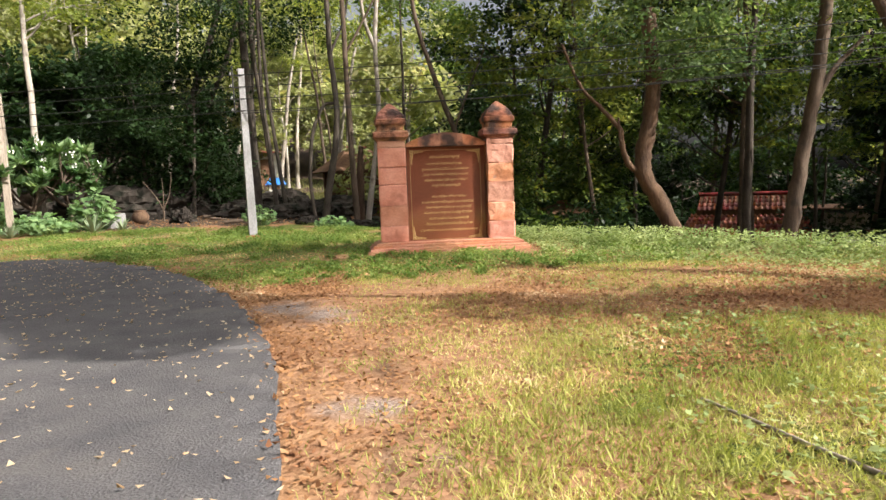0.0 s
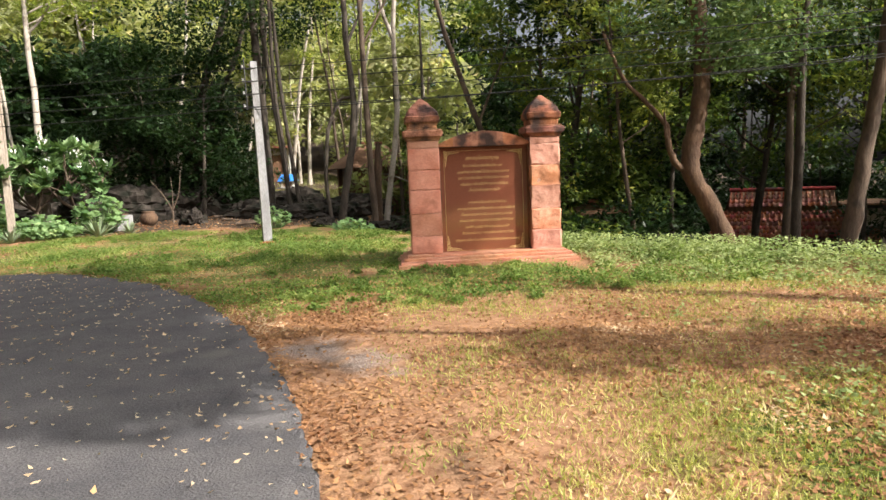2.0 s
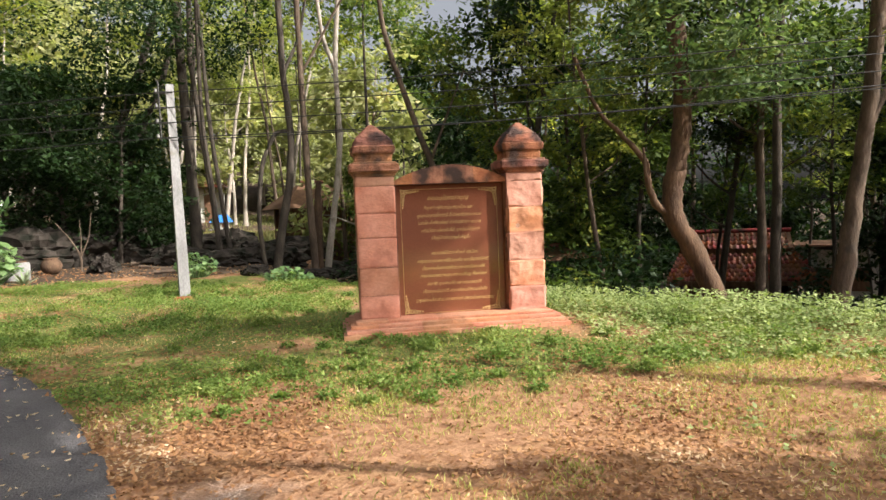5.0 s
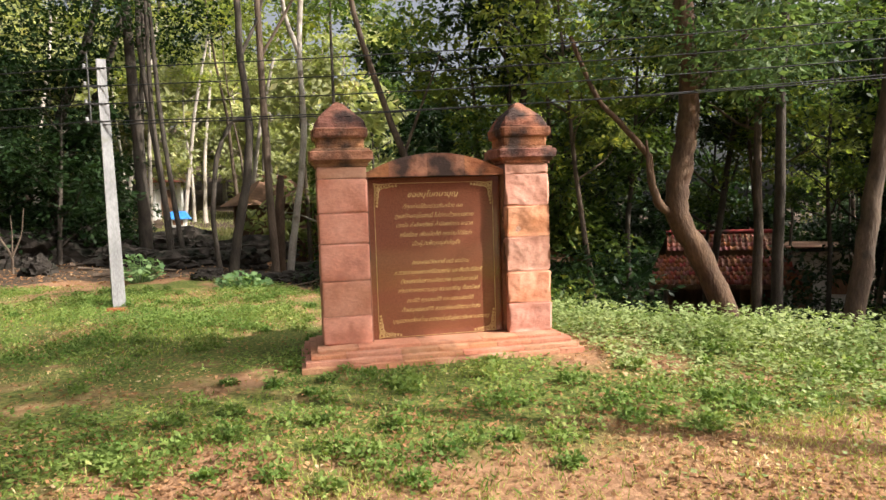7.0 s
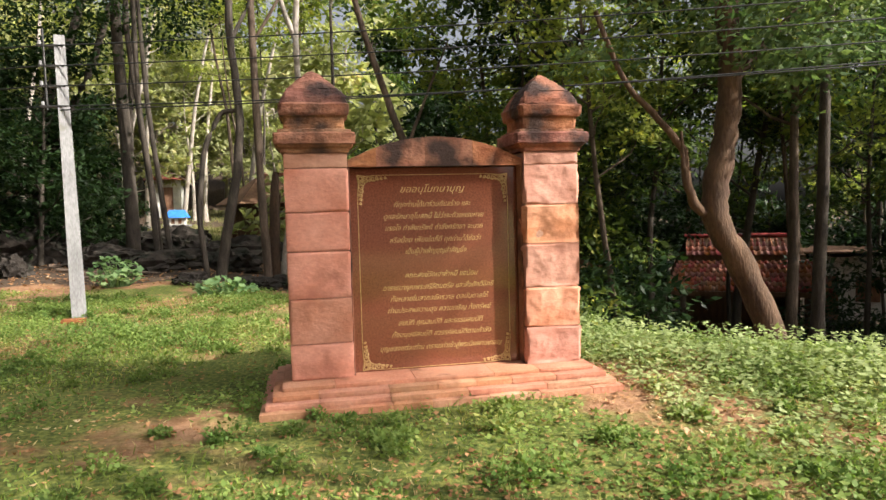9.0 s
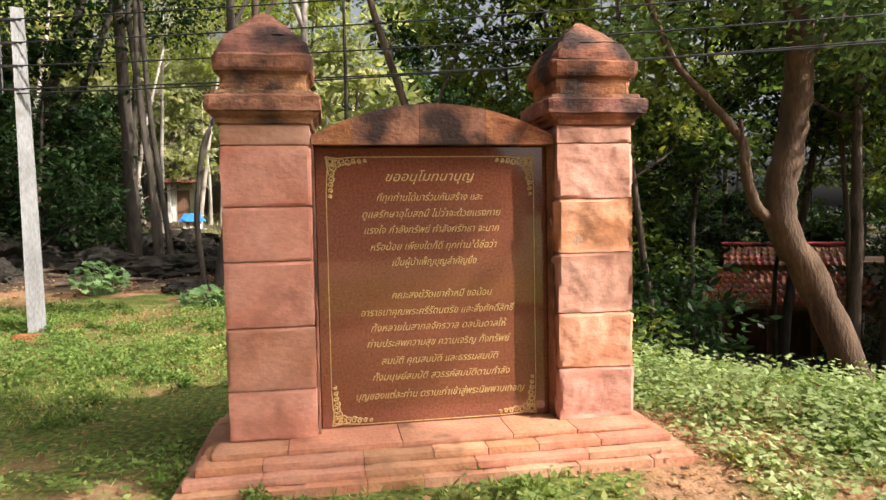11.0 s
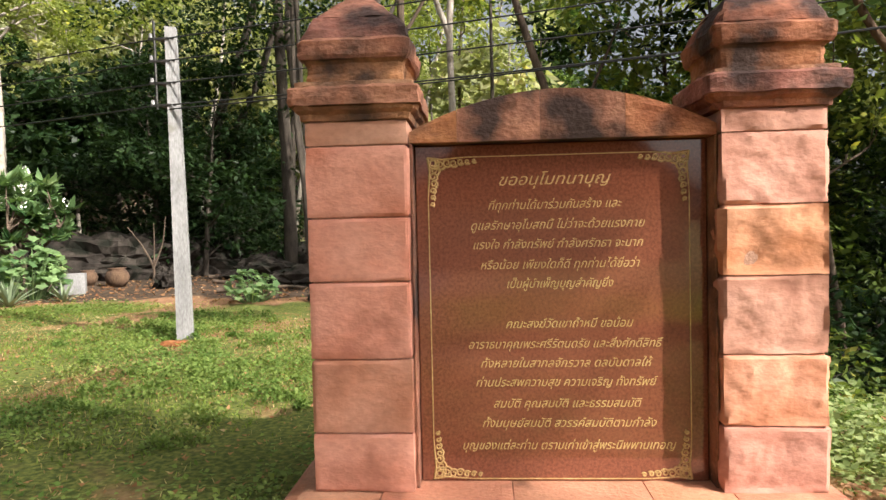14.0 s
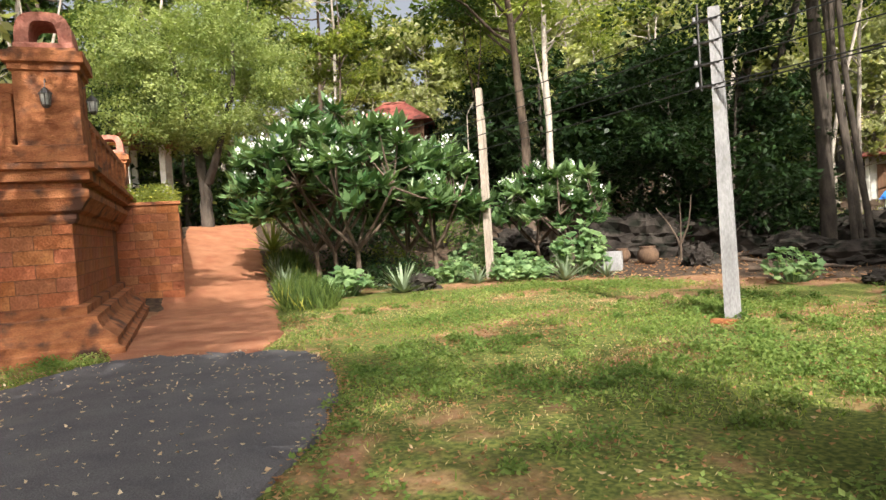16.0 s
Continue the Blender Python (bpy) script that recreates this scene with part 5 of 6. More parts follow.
def lantern(x, y, z, turn=0):
    q = wall.matrix_basis @ Vector((x, y, 0))
    t = thing("wall_lantern", (q.x, q.y, z), "small iron wall lantern with frosted panes", "lantern", "wall lanterns", rz=WROT + turn)
    t.scale = (0.64, 0.64, 0.64)
    bm = bmesh.new()
    bmesh.ops.create_cone(bm, cap_ends=True, segments=6, radius1=0.085, radius2=0.12, depth=0.24)
    part("pane", bm, LAMP_GLASS, t, "frosted pane")
    bm = bmesh.new()
    bmesh.ops.create_cone(bm, cap_ends=True, segments=6, radius1=0.15, radius2=0.03, depth=0.14, matrix=Matrix.Translation((0, 0, 0.19)))
    part("hood", bm, IRON, t)
    bm = bmesh.new()
    bmesh.ops.create_cone(bm, cap_ends=True, segments=6, radius1=0.05, radius2=0.09, depth=0.06, matrix=Matrix.Translation((0, 0, -0.15)))
    part("base", bm, IRON, t)
    v_, f_ = tube([(0, 0, 0.26), (0.0, 0.0, 0.4), (0.08, 0.0, 0.46), (0.19, 0, 0.42)], [0.012] * 4, 5)
    child("hook", np_mesh("hook", v_, f_, IRON), t)
    for s in range(6):
        a_ = math.pi / 3 * s + 0.0
        v_, f_ = tube([(0.087 * math.cos(a_), 0.087 * math.sin(a_), -0.12), (0.122 * math.cos(a_), 0.122 * math.sin(a_), 0.12)], [0.009] * 2, 4)
        child("rib", np_mesh("rib", v_, f_, IRON), t)


lantern(0.23, 0.75, 3.56)
lantern(0.75, 0.23, 3.56, 90)

# ---- garden beside the path ----
def frangipani(at, label, seed, heads, wide, tall, base):
    """A low spreading tree: thick pale forking limbs, rosettes of long leaves at their ends, white flowers."""
    r = np.random.default_rng(seed)
    t = thing("frangipani_tree", at, label, "tree", "flowering trees")
    wood, ends = [], []
    for b_ in base:
        p0 = np.array([b_, 0, -0.2])
        hub = np.array([b_ * 1.1, 0.05, 0.22 * tall])
        wood.append(tube(np.array([p0, (p0 + hub) / 2 + [0.06, 0.03, 0], hub]), [0.085, 0.07, 0.06], 8))
        arms = []
        for q in range(6):
            a = q * 1.05 + r.uniform(-0.3, 0.3)
            e = np.array([b_ + 0.55 * wide[0] * math.cos(a), 0.55 * wide[1] * math.sin(a), tall * r.uniform(0.48, 0.62)])
            wood.append(tube(np.array([hub, hub * 0.55 + e * 0.45 - [0, 0, 0.1], e]), [0.05, 0.042, 0.03], 7))
            arms.append(e)
        for _ in range(heads):
            a = r.uniform(0, 2 * np.pi)
            d = math.sqrt(r.uniform(0.02, 1))
            e = np.array([b_ * 0.6 + d * wide[0] * math.cos(a), d * wide[1] * math.sin(a), tall * (1 - 0.3 * d * d) * r.uniform(0.56, 1.0)])
            m1 = min(arms, key=lambda p: float(np.linalg.norm(p - e)))
            wood.append(tube(np.array([m1, m1 * 0.4 + e * 0.6 - [0, 0, 0.08], e]), [0.028, 0.02, 0.013], 6))
            ends.append(e)
    child("trunk", np_mesh("trunk", *join(wood), BARK, True), t)
    ends = np.array(ends)
    c = np.repeat(ends, 30, 0) + r.normal(0, 0.06, (len(ends) * 30, 3))
    way = unit(r.normal(0, 1, c.shape) * [1, 1, 0.55] + [0, 0, 0.42])
    side = unit(np.cross(way, unit(r.normal(0, 0.25, c.shape) + [0, 0, 1.0])))
    ln = r.uniform(0.3, 0.5, len(c))
    child("crown", np_mesh("crown", *blades(c, way, side, ln, ln * 0.42, 0.2), LEAF_BIG), t)
    tips = ends[ends[:, 2] > tall * 0.55]
    tips = tips[r.uniform(0, 1, len(tips)) < 0.7]
    c = np.repeat(tips, 22, 0) + [0, 0, 0.2] + r.normal(0, 0.07, (len(tips) * 22, 3))
    way = unit(r.normal(0, 1, c.shape) + [0, 0, 0.6])
    side = unit(np.cross(way, r.normal(0, 1, c.shape)))
    child("blossom", np_mesh("blossom", *blades(c, way, side, np.full(len(c), 0.085), np.full(len(c), 0.06)), PETAL), t, "clusters of white flowers")["kind"] = "stuff"


frangipani((-15.4, 7.4, gz(-15.4, 7.4)), "spreading frangipani with glossy leaves and white flowers", 3, 72, (2.9, 2.3), 4.9, (-0.8, 0.0, 0.9))
frangipani((-14.4, 9.6, gz(-14.4, 9.6)), "spreading frangipani with glossy leaves and white flowers", 4, 60, (1.7, 1.5), 4.0, (-0.5, 0.5))
frangipani((-13.2, 14.2, gz(-13.2, 14.2)), "smaller frangipani in bloom by the pale trunk", 5, 36, (1.9, 1.5), 3.2, (-0.6, 0.6))

r = np.random.default_rng(60)
cl = r.normal(0, 1, (290, 3))
cl = unit(cl) * r.uniform(0.55, 1.0, (290, 1)) * [4.2, 4.0, 3.3]
turn_ = np.arctan2(cl[:, 1], cl[:, 0])
cl *= (1 + 0.13 * np.sin(3 * turn_ + 0.8) * np.cos(0.7 * cl[:, 2]) + 0.09 * np.sin(7 * turn_ + cl[:, 2]))[:, None]
cl[:, 2] = np.where(cl[:, 2] < -1.9, -1.3 + 0.3 * cl[:, 2], cl[:, 2])
single_tree("tree", (-25.0, 8.6, gz(-25.0, 8.6)), [([(0, 0, -0.3), (0.1, 0, 1.4), (-0.3, 0, 3.0), (-1.2, 0, 4.6), (-2.2, 0.5, 6.0)], 0.26, 0.07), ([(0.1, 0, 1.3), (0.9, 0.3, 3.0), (1.9, 0.5, 5.0), (2.4, 0.3, 6.4)], 0.17, 0.05),
    ([(-0.2, 0, 2.8), (0.1, -0.6, 4.6), (0.2, -1.0, 6.6)], 0.15, 0.05)], cl + [0, 0, 5.5], BARK_DARK, LEAF_PALE, "rounded tree with a dense feathery pale green crown", 0.125, 230, 0.4, 9)
# bare whitish tree behind the terrace
single_tree("bare_tree", (-27.5, 3.2, gz(-27.5, 3.2)), [([(0, 0, -0.3), (0.1, 0, 3), (-0.2, 0.2, 6), (-0.5, 0.6, 10)], 0.17, 0.05), ([(0.1, 0, 3), (0.5, 0.9, 5.5), (0.6, 1.6, 8.5)], 0.1, 0.03), ([(0, 0, 4), (-0.4, -0.8, 6), (-0.3, -1.6, 9)], 0.09, 0.02),
    ([(-0.2, 0.2, 6), (0.2, -0.4, 8), (0.4, -0.6, 10)], 0.06, 0.02), ([(0.4, 0.7, 5), (1.0, 0.2, 7), (1.4, 0, 9)], 0.05, 0.015)], None, BARK_PALE, None, "leafless whitish tree with forking limbs", seed=12)


def agave(at, label, size, count, seed, material=AGAVE):
    r = np.random.default_rng(seed)
    t = thing("agave", at, label, "plant", "agaves", rz=seed * 40)
    for k_ in range(count):
        a = k_ * 2.4 + r.normal(0, 0.15)
        el = radians(r.uniform(12, 78))
        ln = size * r.uniform(0.75, 1.1)
        w = 0.022 + 0.012 * size
        s_ = np.linspace(0, 1, 6)
        x = ln * s_ * math.cos(el)
        z = ln * s_ * math.sin(el) - 0.12 * ln * s_ ** 2
        hw = w * np.array([0.8, 1.1, 1.0, 0.75, 0.4, 0.03])
        c_, d_ = math.cos(a), math.sin(a)
        rows = []
        for q in range(6):
            for o, up in ((-1, 0.35), (0, 0.0), (1, 0.35)):
                px, py, pz = x[q], o * hw[q], z[q] + up * hw[q]
                rows.append((px * c_ - py * d_, px * d_ + py * c_, pz))
        f = [(q * 3 + o, q * 3 + o + 1, q * 3 + o + 4, q * 3 + o + 3) for q in range(5) for o in (0, 1)]
        child("leaf", np_mesh("leaf", rows, f, material), t)


for k_, (x, y, s, n_) in enumerate(((-12.7, 7.4, 0.95, 34), (-10.3, 10.6, 0.85, 26), (-12.3, 9.6, 0.65, 22), (-9.75, 11.6, 0.6, 18), (-15.7, 6.1, 0.8, 24), (-16.6, 6.6, 0.85, 24), (-17.6, 7.0, 0.8, 20), (-14.9, 8.2, 0.7, 18))):
    agave((x, y, gz(x, y) - 0.02), "grey-green agave rosette with pointed leaves", s, int(n_ * 1.5), k_ + 1)
agave((-19.6, 8.1, gz(-19.6, 8.1) + 0.2), "tall yellow-green spiky dracaena beside the path", 1.3, 36, 15, LEAF_YEL)


def broadleaf(at, label, wide, tall, count, leaf, seed, leaf_material=LEAF_GARDEN, name="leafy_shrub", category="shrub"):
    """A soft shrub with round leaves held flat on thin stems."""
    r = np.random.default_rng(seed)
    t = thing(name, at, label, category, "garden shrubs")
    a, d = r.uniform(0, 2 * np.pi, count), np.sqrt(r.uniform(0, 1, count)) * wide
    z = tall * (1 - 0.55 * (d / wide) ** 2) * r.uniform(0.35, 1.0, count)
    c = np.stack([d * np.cos(a), d * np.sin(a), z], 1)
    stems = [tube(np.array([[p[0] * 0.3, p[1] * 0.3, -0.05], p * [0.8, 0.8, 0.7], p]), [0.012, 0.009, 0.005], 4) for p in c[::3]]
    child("stem", np_mesh("stem", *join(stems), leaf_material), t)
    way = unit(r.normal(0, 1, c.shape) * [1, 1, 0.25] + [0, 0, -0.1])
    side = unit(np.cross(way, unit(r.normal(0, 0.3, c.shape) + [0.4, -0.3, 1.0])))
    up = np.cross(way, side)
    ang = np.linspace(0, 2 * np.pi, 10, endpoint=False)
    lobes = np.where(np.arange(10) % 2 == 0, 1.08, 0.68)
    sz = leaf * r.uniform(0.6, 1.2, count)
    v = c[:, None] + sz[:, None, None] * (way[:, None] * (np.cos(ang) * lobes)[None, :, None] + side[:, None] * (np.sin(ang) * lobes)[None, :, None]) - up[:, None] * (0.12 * sz)[:, None, None] * (np.cos(ang * 2))[None, :, None]
    child("foliage", np_mesh("foliage", v.reshape(-1, 3), np.arange(count * 10).reshape(-1, 10), leaf_material), t)


for k_, (x, y, wd, tl, n_, lf) in enumerate(((-13.9, 11.4, 0.85, 1.5, 150, 0.13), (-10.9, 12.2, 0.8, 1.55, 150, 0.14), (-12.2, 11.2, 0.8, 0.75, 130, 0.12), (-13.5, 9.9, 0.8, 0.7, 120, 0.12), (-11.6, 10.6, 0.9, 0.5, 150, 0.11),
                                             (-13.7, 6.5, 0.7, 0.75, 120, 0.12), (-5.1, 10.6, 0.55, 0.75, 90, 0.09), (-2.6, 8.3, 0.6, 0.4, 90, 0.08))):
    broadleaf((x, y, gz(x, y)), "soft green shrub with rounded lobed leaves", wd, tl, int(n_ * 1.7), lf * 0.85, k_ + 70)
put_bush(3, -17.2, 10.6, 0.7, "yellow-green garden shrub under the trees")
put_bush(0, -16.6, 9.0, 0.6, "dark green garden shrub under the frangipani")
put_bush(0, -14.0, 8.4, 0.5, "dark green garden shrub under the frangipani")
put_bush(2, -19.5, 12.5, 0.9)
put_bush(2, -22.5, 13.5, 1.0)
put_bush(1, -19.0, 15.0, 1.0)
# clipped hedge on the planter wall
t = thing("hedge", (-17.0, 3.35, 2.45), "yellow-green clipped hedge growing on the planter wall", "hedge", rz=WROT)
c = np.stack([r.uniform(0.2, 9, 150), r.uniform(-0.45, 0.7, 150), r.uniform(0.05, 0.5, 150)], 1)
child("foliage", np_mesh("foliage", *scatter_leaves(r, c, 0.16, 34, 0.1, 0.8), LEAF_YEL), t)


# grassy edging plants along the path
v = []
n_ = 2600
along, off = r.uniform(3.0, 11.5, n_), r.uniform(0.15, 1.3, n_)
base = PATH0[None] + PU[None] * along[:, None] + PN[None] * off[:, None]
b3 = np.stack([base[:, 0], base[:, 1], height(base[:, 0], base[:, 1])], 1)
way = unit(r.normal(0, 0.35, (n_, 3)) + [0, 0, 1])
side = unit(np.cross(way, r.normal(0, 1, (n_, 3))))
tagged(new("border_grass", np_mesh("border_grass", *blades(b3, way, side, r.uniform(0.3, 0.65, n_), np.full(n_, 0.03)), LEAF_MID)), "dark green tufted border plants along the path", "plants", kind="stuff")


# ---- rocks, stump, pot, logs ----
def boulder(at, size, label, seed, material=ROCK, name="boulder", rz=0, group="boulders"):
    bm = bmesh.new()
    bmesh.ops.create_icosphere(bm, subdivisions=4, radius=1.0)
    for w in bm.verts:
        p = w.co * 1.3 + Vector((seed * 5.1, 0, 0))
        d = 1 + 0.36 * noise.noise(p) - 0.4 * abs(noise.noise(p * 1.9)) - 0.22 * abs(noise.noise(p * 3.6)) + 0.12 * noise.noise(p * 7)
        q = w.co * d
        q.z = 0.7 * q.z + 0.3 * round(q.z * 4 + noise.noise(p)) / 4
        w.co = Vector((q.x * size[0], q.y * size[1], max(q.z, -0.45) * size[2]))
    me = bpy.data.meshes.new(name)
    bm.to_mesh(me)
    bm.free()
    me.materials.append(material)
    me.polygons.foreach_set("use_smooth", [False] * len(me.polygons))
    o = new(name, me)
    o.matrix_basis = pose(at[0], at[1], gz(at[0], at[1]) + 0.25 * size[2] + (at[2] if len(at) > 2 else 0), 0, 0, rz)
    tagged(o, label, "rock", group)


for k_, (x, y, sx_, sy_, sz_) in enumerate(((-11.8, 17.6, 2.6, 1.6, 1.2), (-9.6, 18.4, 2.2, 1.3, 1.0), (-8.6, 14.4, 0.65, 0.5, 0.5), (-13.9, 17.9, 1.6, 1.2, 0.9), (-6.6, 16.0, 1.2, 0.8, 0.5), (-4.8, 14.6, 1.3, 0.9, 0.45), (-3.2, 15.6, 1.5, 0.9, 0.5),
                                             (-5.9, 20.8, 1.8, 1.0, 0.8), (-3.0, 19.8, 2.0, 1.1, 0.7), (-7.4, 18.0, 1.0, 0.8, 0.55), (-4.4, 17.8, 1.0, 0.7, 0.5), (-1.2, 17.5, 1.6, 1.0, 0.5), (-1.6, 12.4, 0.7, 0.5, 0.28), (-3.6, 10.9, 0.55, 0.4, 0.22), (-2.2, 10.9, 0.8, 0.5, 0.25),
                                             (-10.2, 21.5, 1.6, 1.1, 0.9), (-16.8, 17.0, 1.5, 1.1, 0.8), (-9.0, 26.5, 1.6, 1.0, 0.7), (-6.0, 25.5, 1.2, 0.9, 0.6), (-12.9, 8.0, 0.8, 0.5, 0.3), (-15.6, 9.2, 0.7, 0.5, 0.35), (-13.5, 5.3, 0.45, 0.3, 0.1))):
    boulder((x, y), (sx_, sy_, sz_), "dark weathered boulder on the forest floor" if y > 12 else "low weathered stone at the lawn's edge", k_, rz=k_ * 47)
bm = rough_block(9.1, (-0.33, -0.22, -0.1), (0.33, 0.22, 0.5), 0.012, 8, 7)
me = bpy.data.meshes.new("stone_block")
bm.to_mesh(me)
bm.free()
me.materials.append(CONCRETE)
o = tagged(new("stone_block", me), "pale squared stone block at the lawn's edge", "stone")
o.matrix_basis = pose(-10.6, 13.2, gz(-10.6, 13.2), 0, 0, 25)


def pot(at, s, label, lie=0):
    t = thing("clay_pot", at, label, "pot", "clay pots")
    prof = [(0.0, 0.0), (0.16, 0.0), (0.27, 0.14), (0.3, 0.27), (0.24, 0.4), (0.19, 0.45), (0.23, 0.49), (0.2, 0.49), (0.16, 0.44), (0.2, 0.38), (0.0, 0.1)]
    a = np.linspace(0, 2 * np.pi, 20, endpoint=False)
    v = np.array([(p * math.cos(q) * s, p * math.sin(q) * s, z * s) for p, z in prof for q in a])
    f = [(i_ * 20 + j_, i_ * 20 + (j_ + 1) % 20, (i_ + 1) * 20 + (j_ + 1) % 20, (i_ + 1) * 20 + j_) for i_ in range(len(prof) - 1) for j_ in range(20)]
    child("body", np_mesh("body", v, f, BARK_RED, True), t)


pot((-10.2, 14.6, gz(-10.2, 14.6)), 1.05, "brown clay pot standing among stones")
pot((-11.2, 14.9, gz(-11.2, 14.9)), 0.85, "smaller brown clay pot among stones")
for k_, (x, y, ln, rz, rad) in enumerate(((-5.5, 13.2, 2.6, 20, 0.06), (-3.4, 12.2, 2.2, -15, 0.05), (-2.6, 14.2, 2.8, 35, 0.07), (-6.2, 14.8, 3.0, -5, 0.06), (-1.7, 11.2, 1.8, 10, 0.05), (-7.2, 16.6, 2.6, 40, 0.06), (9.2, 6.2, 2.2, 30, 0.05), (7.6, 5.6, 1.6, -20, 0.04))):
    r2 = np.random.default_rng(k_ + 5)
    p, rr, _d = limb(r2, (-ln / 2, 0, rad), (1, 0, 0.03), ln, rad, rad * 0.5, 0.25, 8)
    o = new("fallen_branch", np_mesh("fallen_branch", *tube(p, rr, 7), BARK, True))
    o.matrix_basis = pose(x, y, gz(x, y) + 0.02, 0, 0, rz)
    tagged(o, "dead branch lying on the forest floor", "branch", "fallen branches")
r2 = np.random.default_rng(91)
p, rr, _d = limb(r2, (0, 0, 0.03), (0.25, -1, 0.0), 1.2, 0.009, 0.014, 0.12, 8)
p[:, 2] = 0.03
o = new("stick", np_mesh("stick", *tube(p, rr, 7), POST_WOOD, True))
o.matrix_basis = pose(0.62, -7.95, gz(0.62, -7.95), 0, 0, 0)
tagged(o, "dry grey-brown stick lying in the grass", "branch")
# small bare sapling by the rocks
single_tree("bare_sapling", (-9.6, 15.4, gz(-9.6, 15.4)), [([(0, 0, -0.1), (0.02, 0, 0.5), (-0.3, 0, 1.1), (-0.7, 0, 1.6)], 0.04, 0.012), ([(0.02, 0, 0.5), (0.3, 0, 1.1), (0.4, 0, 1.9)], 0.03, 0.01), ([(0.02, 0, 0.5), (0.05, 0, 1.2), (0.0, 0.1, 1.7)], 0.025, 0.008)], None, BARK, None, "small leafless grey sapling", seed=14)


# ---- buildings ----
def tile_mesh(w, l_):
    a = np.linspace(0, np.pi * 2, 7)
    z = 0.035 * np.cos(a)
    x = np.linspace(-w / 2, w / 2, 7)
    v = [(x[k_], 0, z[k_]) for k_ in range(7)] + [(x[k_], l_, z[k_] - 0.02) for k_ in range(7)] + [(x[k_], 0, z[k_] - 0.025) for k_ in range(7)]
    f = [(k_, k_ + 1, k_ + 8, k_ + 7) for k_ in range(6)] + [(k_ + 14, k_ + 15, k_ + 1, k_) for k_ in range(6)]
    return np_mesh("tile", v, f, TILE, True)


house = thing("tiled_house", (15.4, 17.6, -4.9), "dark open wooden house with a red clay tile roof", "house", rz=-31)
EAVE, HALF = 2.9, 2.95
for x in (-2.1, -0.7, 0.7, 2.1):
    for y in (0.5, 5.9):
        part("post", box((x - 0.09, y - 0.09, 0), (x + 0.09, y + 0.09, 2.95)), WOOD, house, "dark wooden post")
part("back_wall", box((-2.1, 5.8, 0), (2.1, 5.95, 2.9)), WOOD, house)
for x in (-2.1, 2.1):
    part("side_wall", box((x - 0.06, 2.5, 0), (x + 0.06, 5.8, 2.9)), WOOD, house)
part("floor", box((-2.3, 0.3, -0.3), (2.3, 6.1, 0.02)), CONCRETE, house)
part("fascia", box((-HALF, -0.12, EAVE - 0.16), (HALF, -0.06, EAVE + 0.02)), WOOD, house)
lo_run = 1.9
pitch1 = math.atan2(1.05, lo_run)
bm = bmesh.new()
for y0, z0, y1, z1, hf0, hf1 in ((-0.05, EAVE, lo_run, EAVE + 1.05, HALF, HALF - 0.5), (lo_run + 0.0, EAVE + 1.28, 3.2, EAVE + 1.95, HALF - 0.75, HALF - 0.75)):
    q = [bm.verts.new(p) for p in ((-hf0, y0, z0), (hf0, y0, z0), (hf1, y1, z1), (-hf1, y1, z1))]
    q2 = [bm.verts.new((w.co.x, w.co.y, w.co.z - 0.06)) for w in q]
    bm.faces.new(q)
    bm.faces.new(q2[::-1])
    for k_ in range(4):
        bm.faces.new((q[k_], q2[k_], q2[(k_ + 1) % 4], q[(k_ + 1) % 4]))
q = [bm.verts.new(p) for p in ((-HALF + 0.75, 3.2, EAVE + 1.95), (HALF - 0.75, 3.2, EAVE + 1.95), (HALF, 6.4, EAVE), (-HALF, 6.4, EAVE))]
bm.faces.new(q)
bmesh.ops.recalc_face_normals(bm, faces=bm.faces[:])
roof = part("roof", bm, WOOD, house, "two-tier red clay tile roof")
part("gable", box((-HALF + 0.7, lo_run - 0.05, EAVE + 1.0), (HALF - 0.7, lo_run + 0.02, EAVE + 1.3)), WOOD, house)
TM = tile_mesh(0.235, 0.36)
for c_ in range(7):
    s = c_ / 7
    hf = HALF - 0.5 * s
    n_ = int(2 * hf / 0.235)
    for k_ in range(n_):
        child("tile", TM, roof, m=Matrix.Translation((-hf + 2 * hf * (k_ + 0.5) / n_, -0.05 + (lo_run + 0.05) * s, EAVE + 0.05 + 1.05 * s)) @ Matrix.Rotation(pitch1, 4, "X"))
for c_ in range(4):
    s = c_ / 4
    n_ = int(2 * (HALF - 0.75) / 0.235)
    for k_ in range(n_):
        child("tile", TM, roof, m=Matrix.Translation((-HALF + 0.75 + (k_ + 0.5) * 0.235, lo_run - 0.1 + 1.4 * s, EAVE + 1.3 + 0.65 * s)) @ Matrix.Rotation(math.atan2(0.65, 1.3), 4, "X"))
v_, f_ = tube([(-HALF + 0.7, 3.2, EAVE + 2.02), (HALF - 0.7, 3.2, EAVE + 2.02)], [0.1, 0.1], 8)
child("ridge", np_mesh("ridge", v_, f_, TILE, True), house, "rounded ridge tiles")

cot = thing("cottage", (24.2, 22.0, -4.3), "small whitewashed cottage with a dull brown sheet roof", "house", rz=-35)
part("wall", box((-1.6, 0, 0), (1.4, 3, 3.0)), WHITEWASH, cot)
part("door", box((-1.5, -0.04, 0), (-0.6, 0.02, 2.1)), WOOD, cot, "dark wooden door")
part("window", box((0.1, -0.04, 0.9), (1.1, 0.02, 2.1)), WOOD, cot, "dark shuttered window")
bm = box((-2.6, -0.9, 3.3), (2.6, 4, 3.38))
for w in bm.verts:
    w.co.z += 0.12 * (2 - abs(w.co.y - 1.5))
part("roof", bm, WOOD, cot, "dull brown sheet roof")

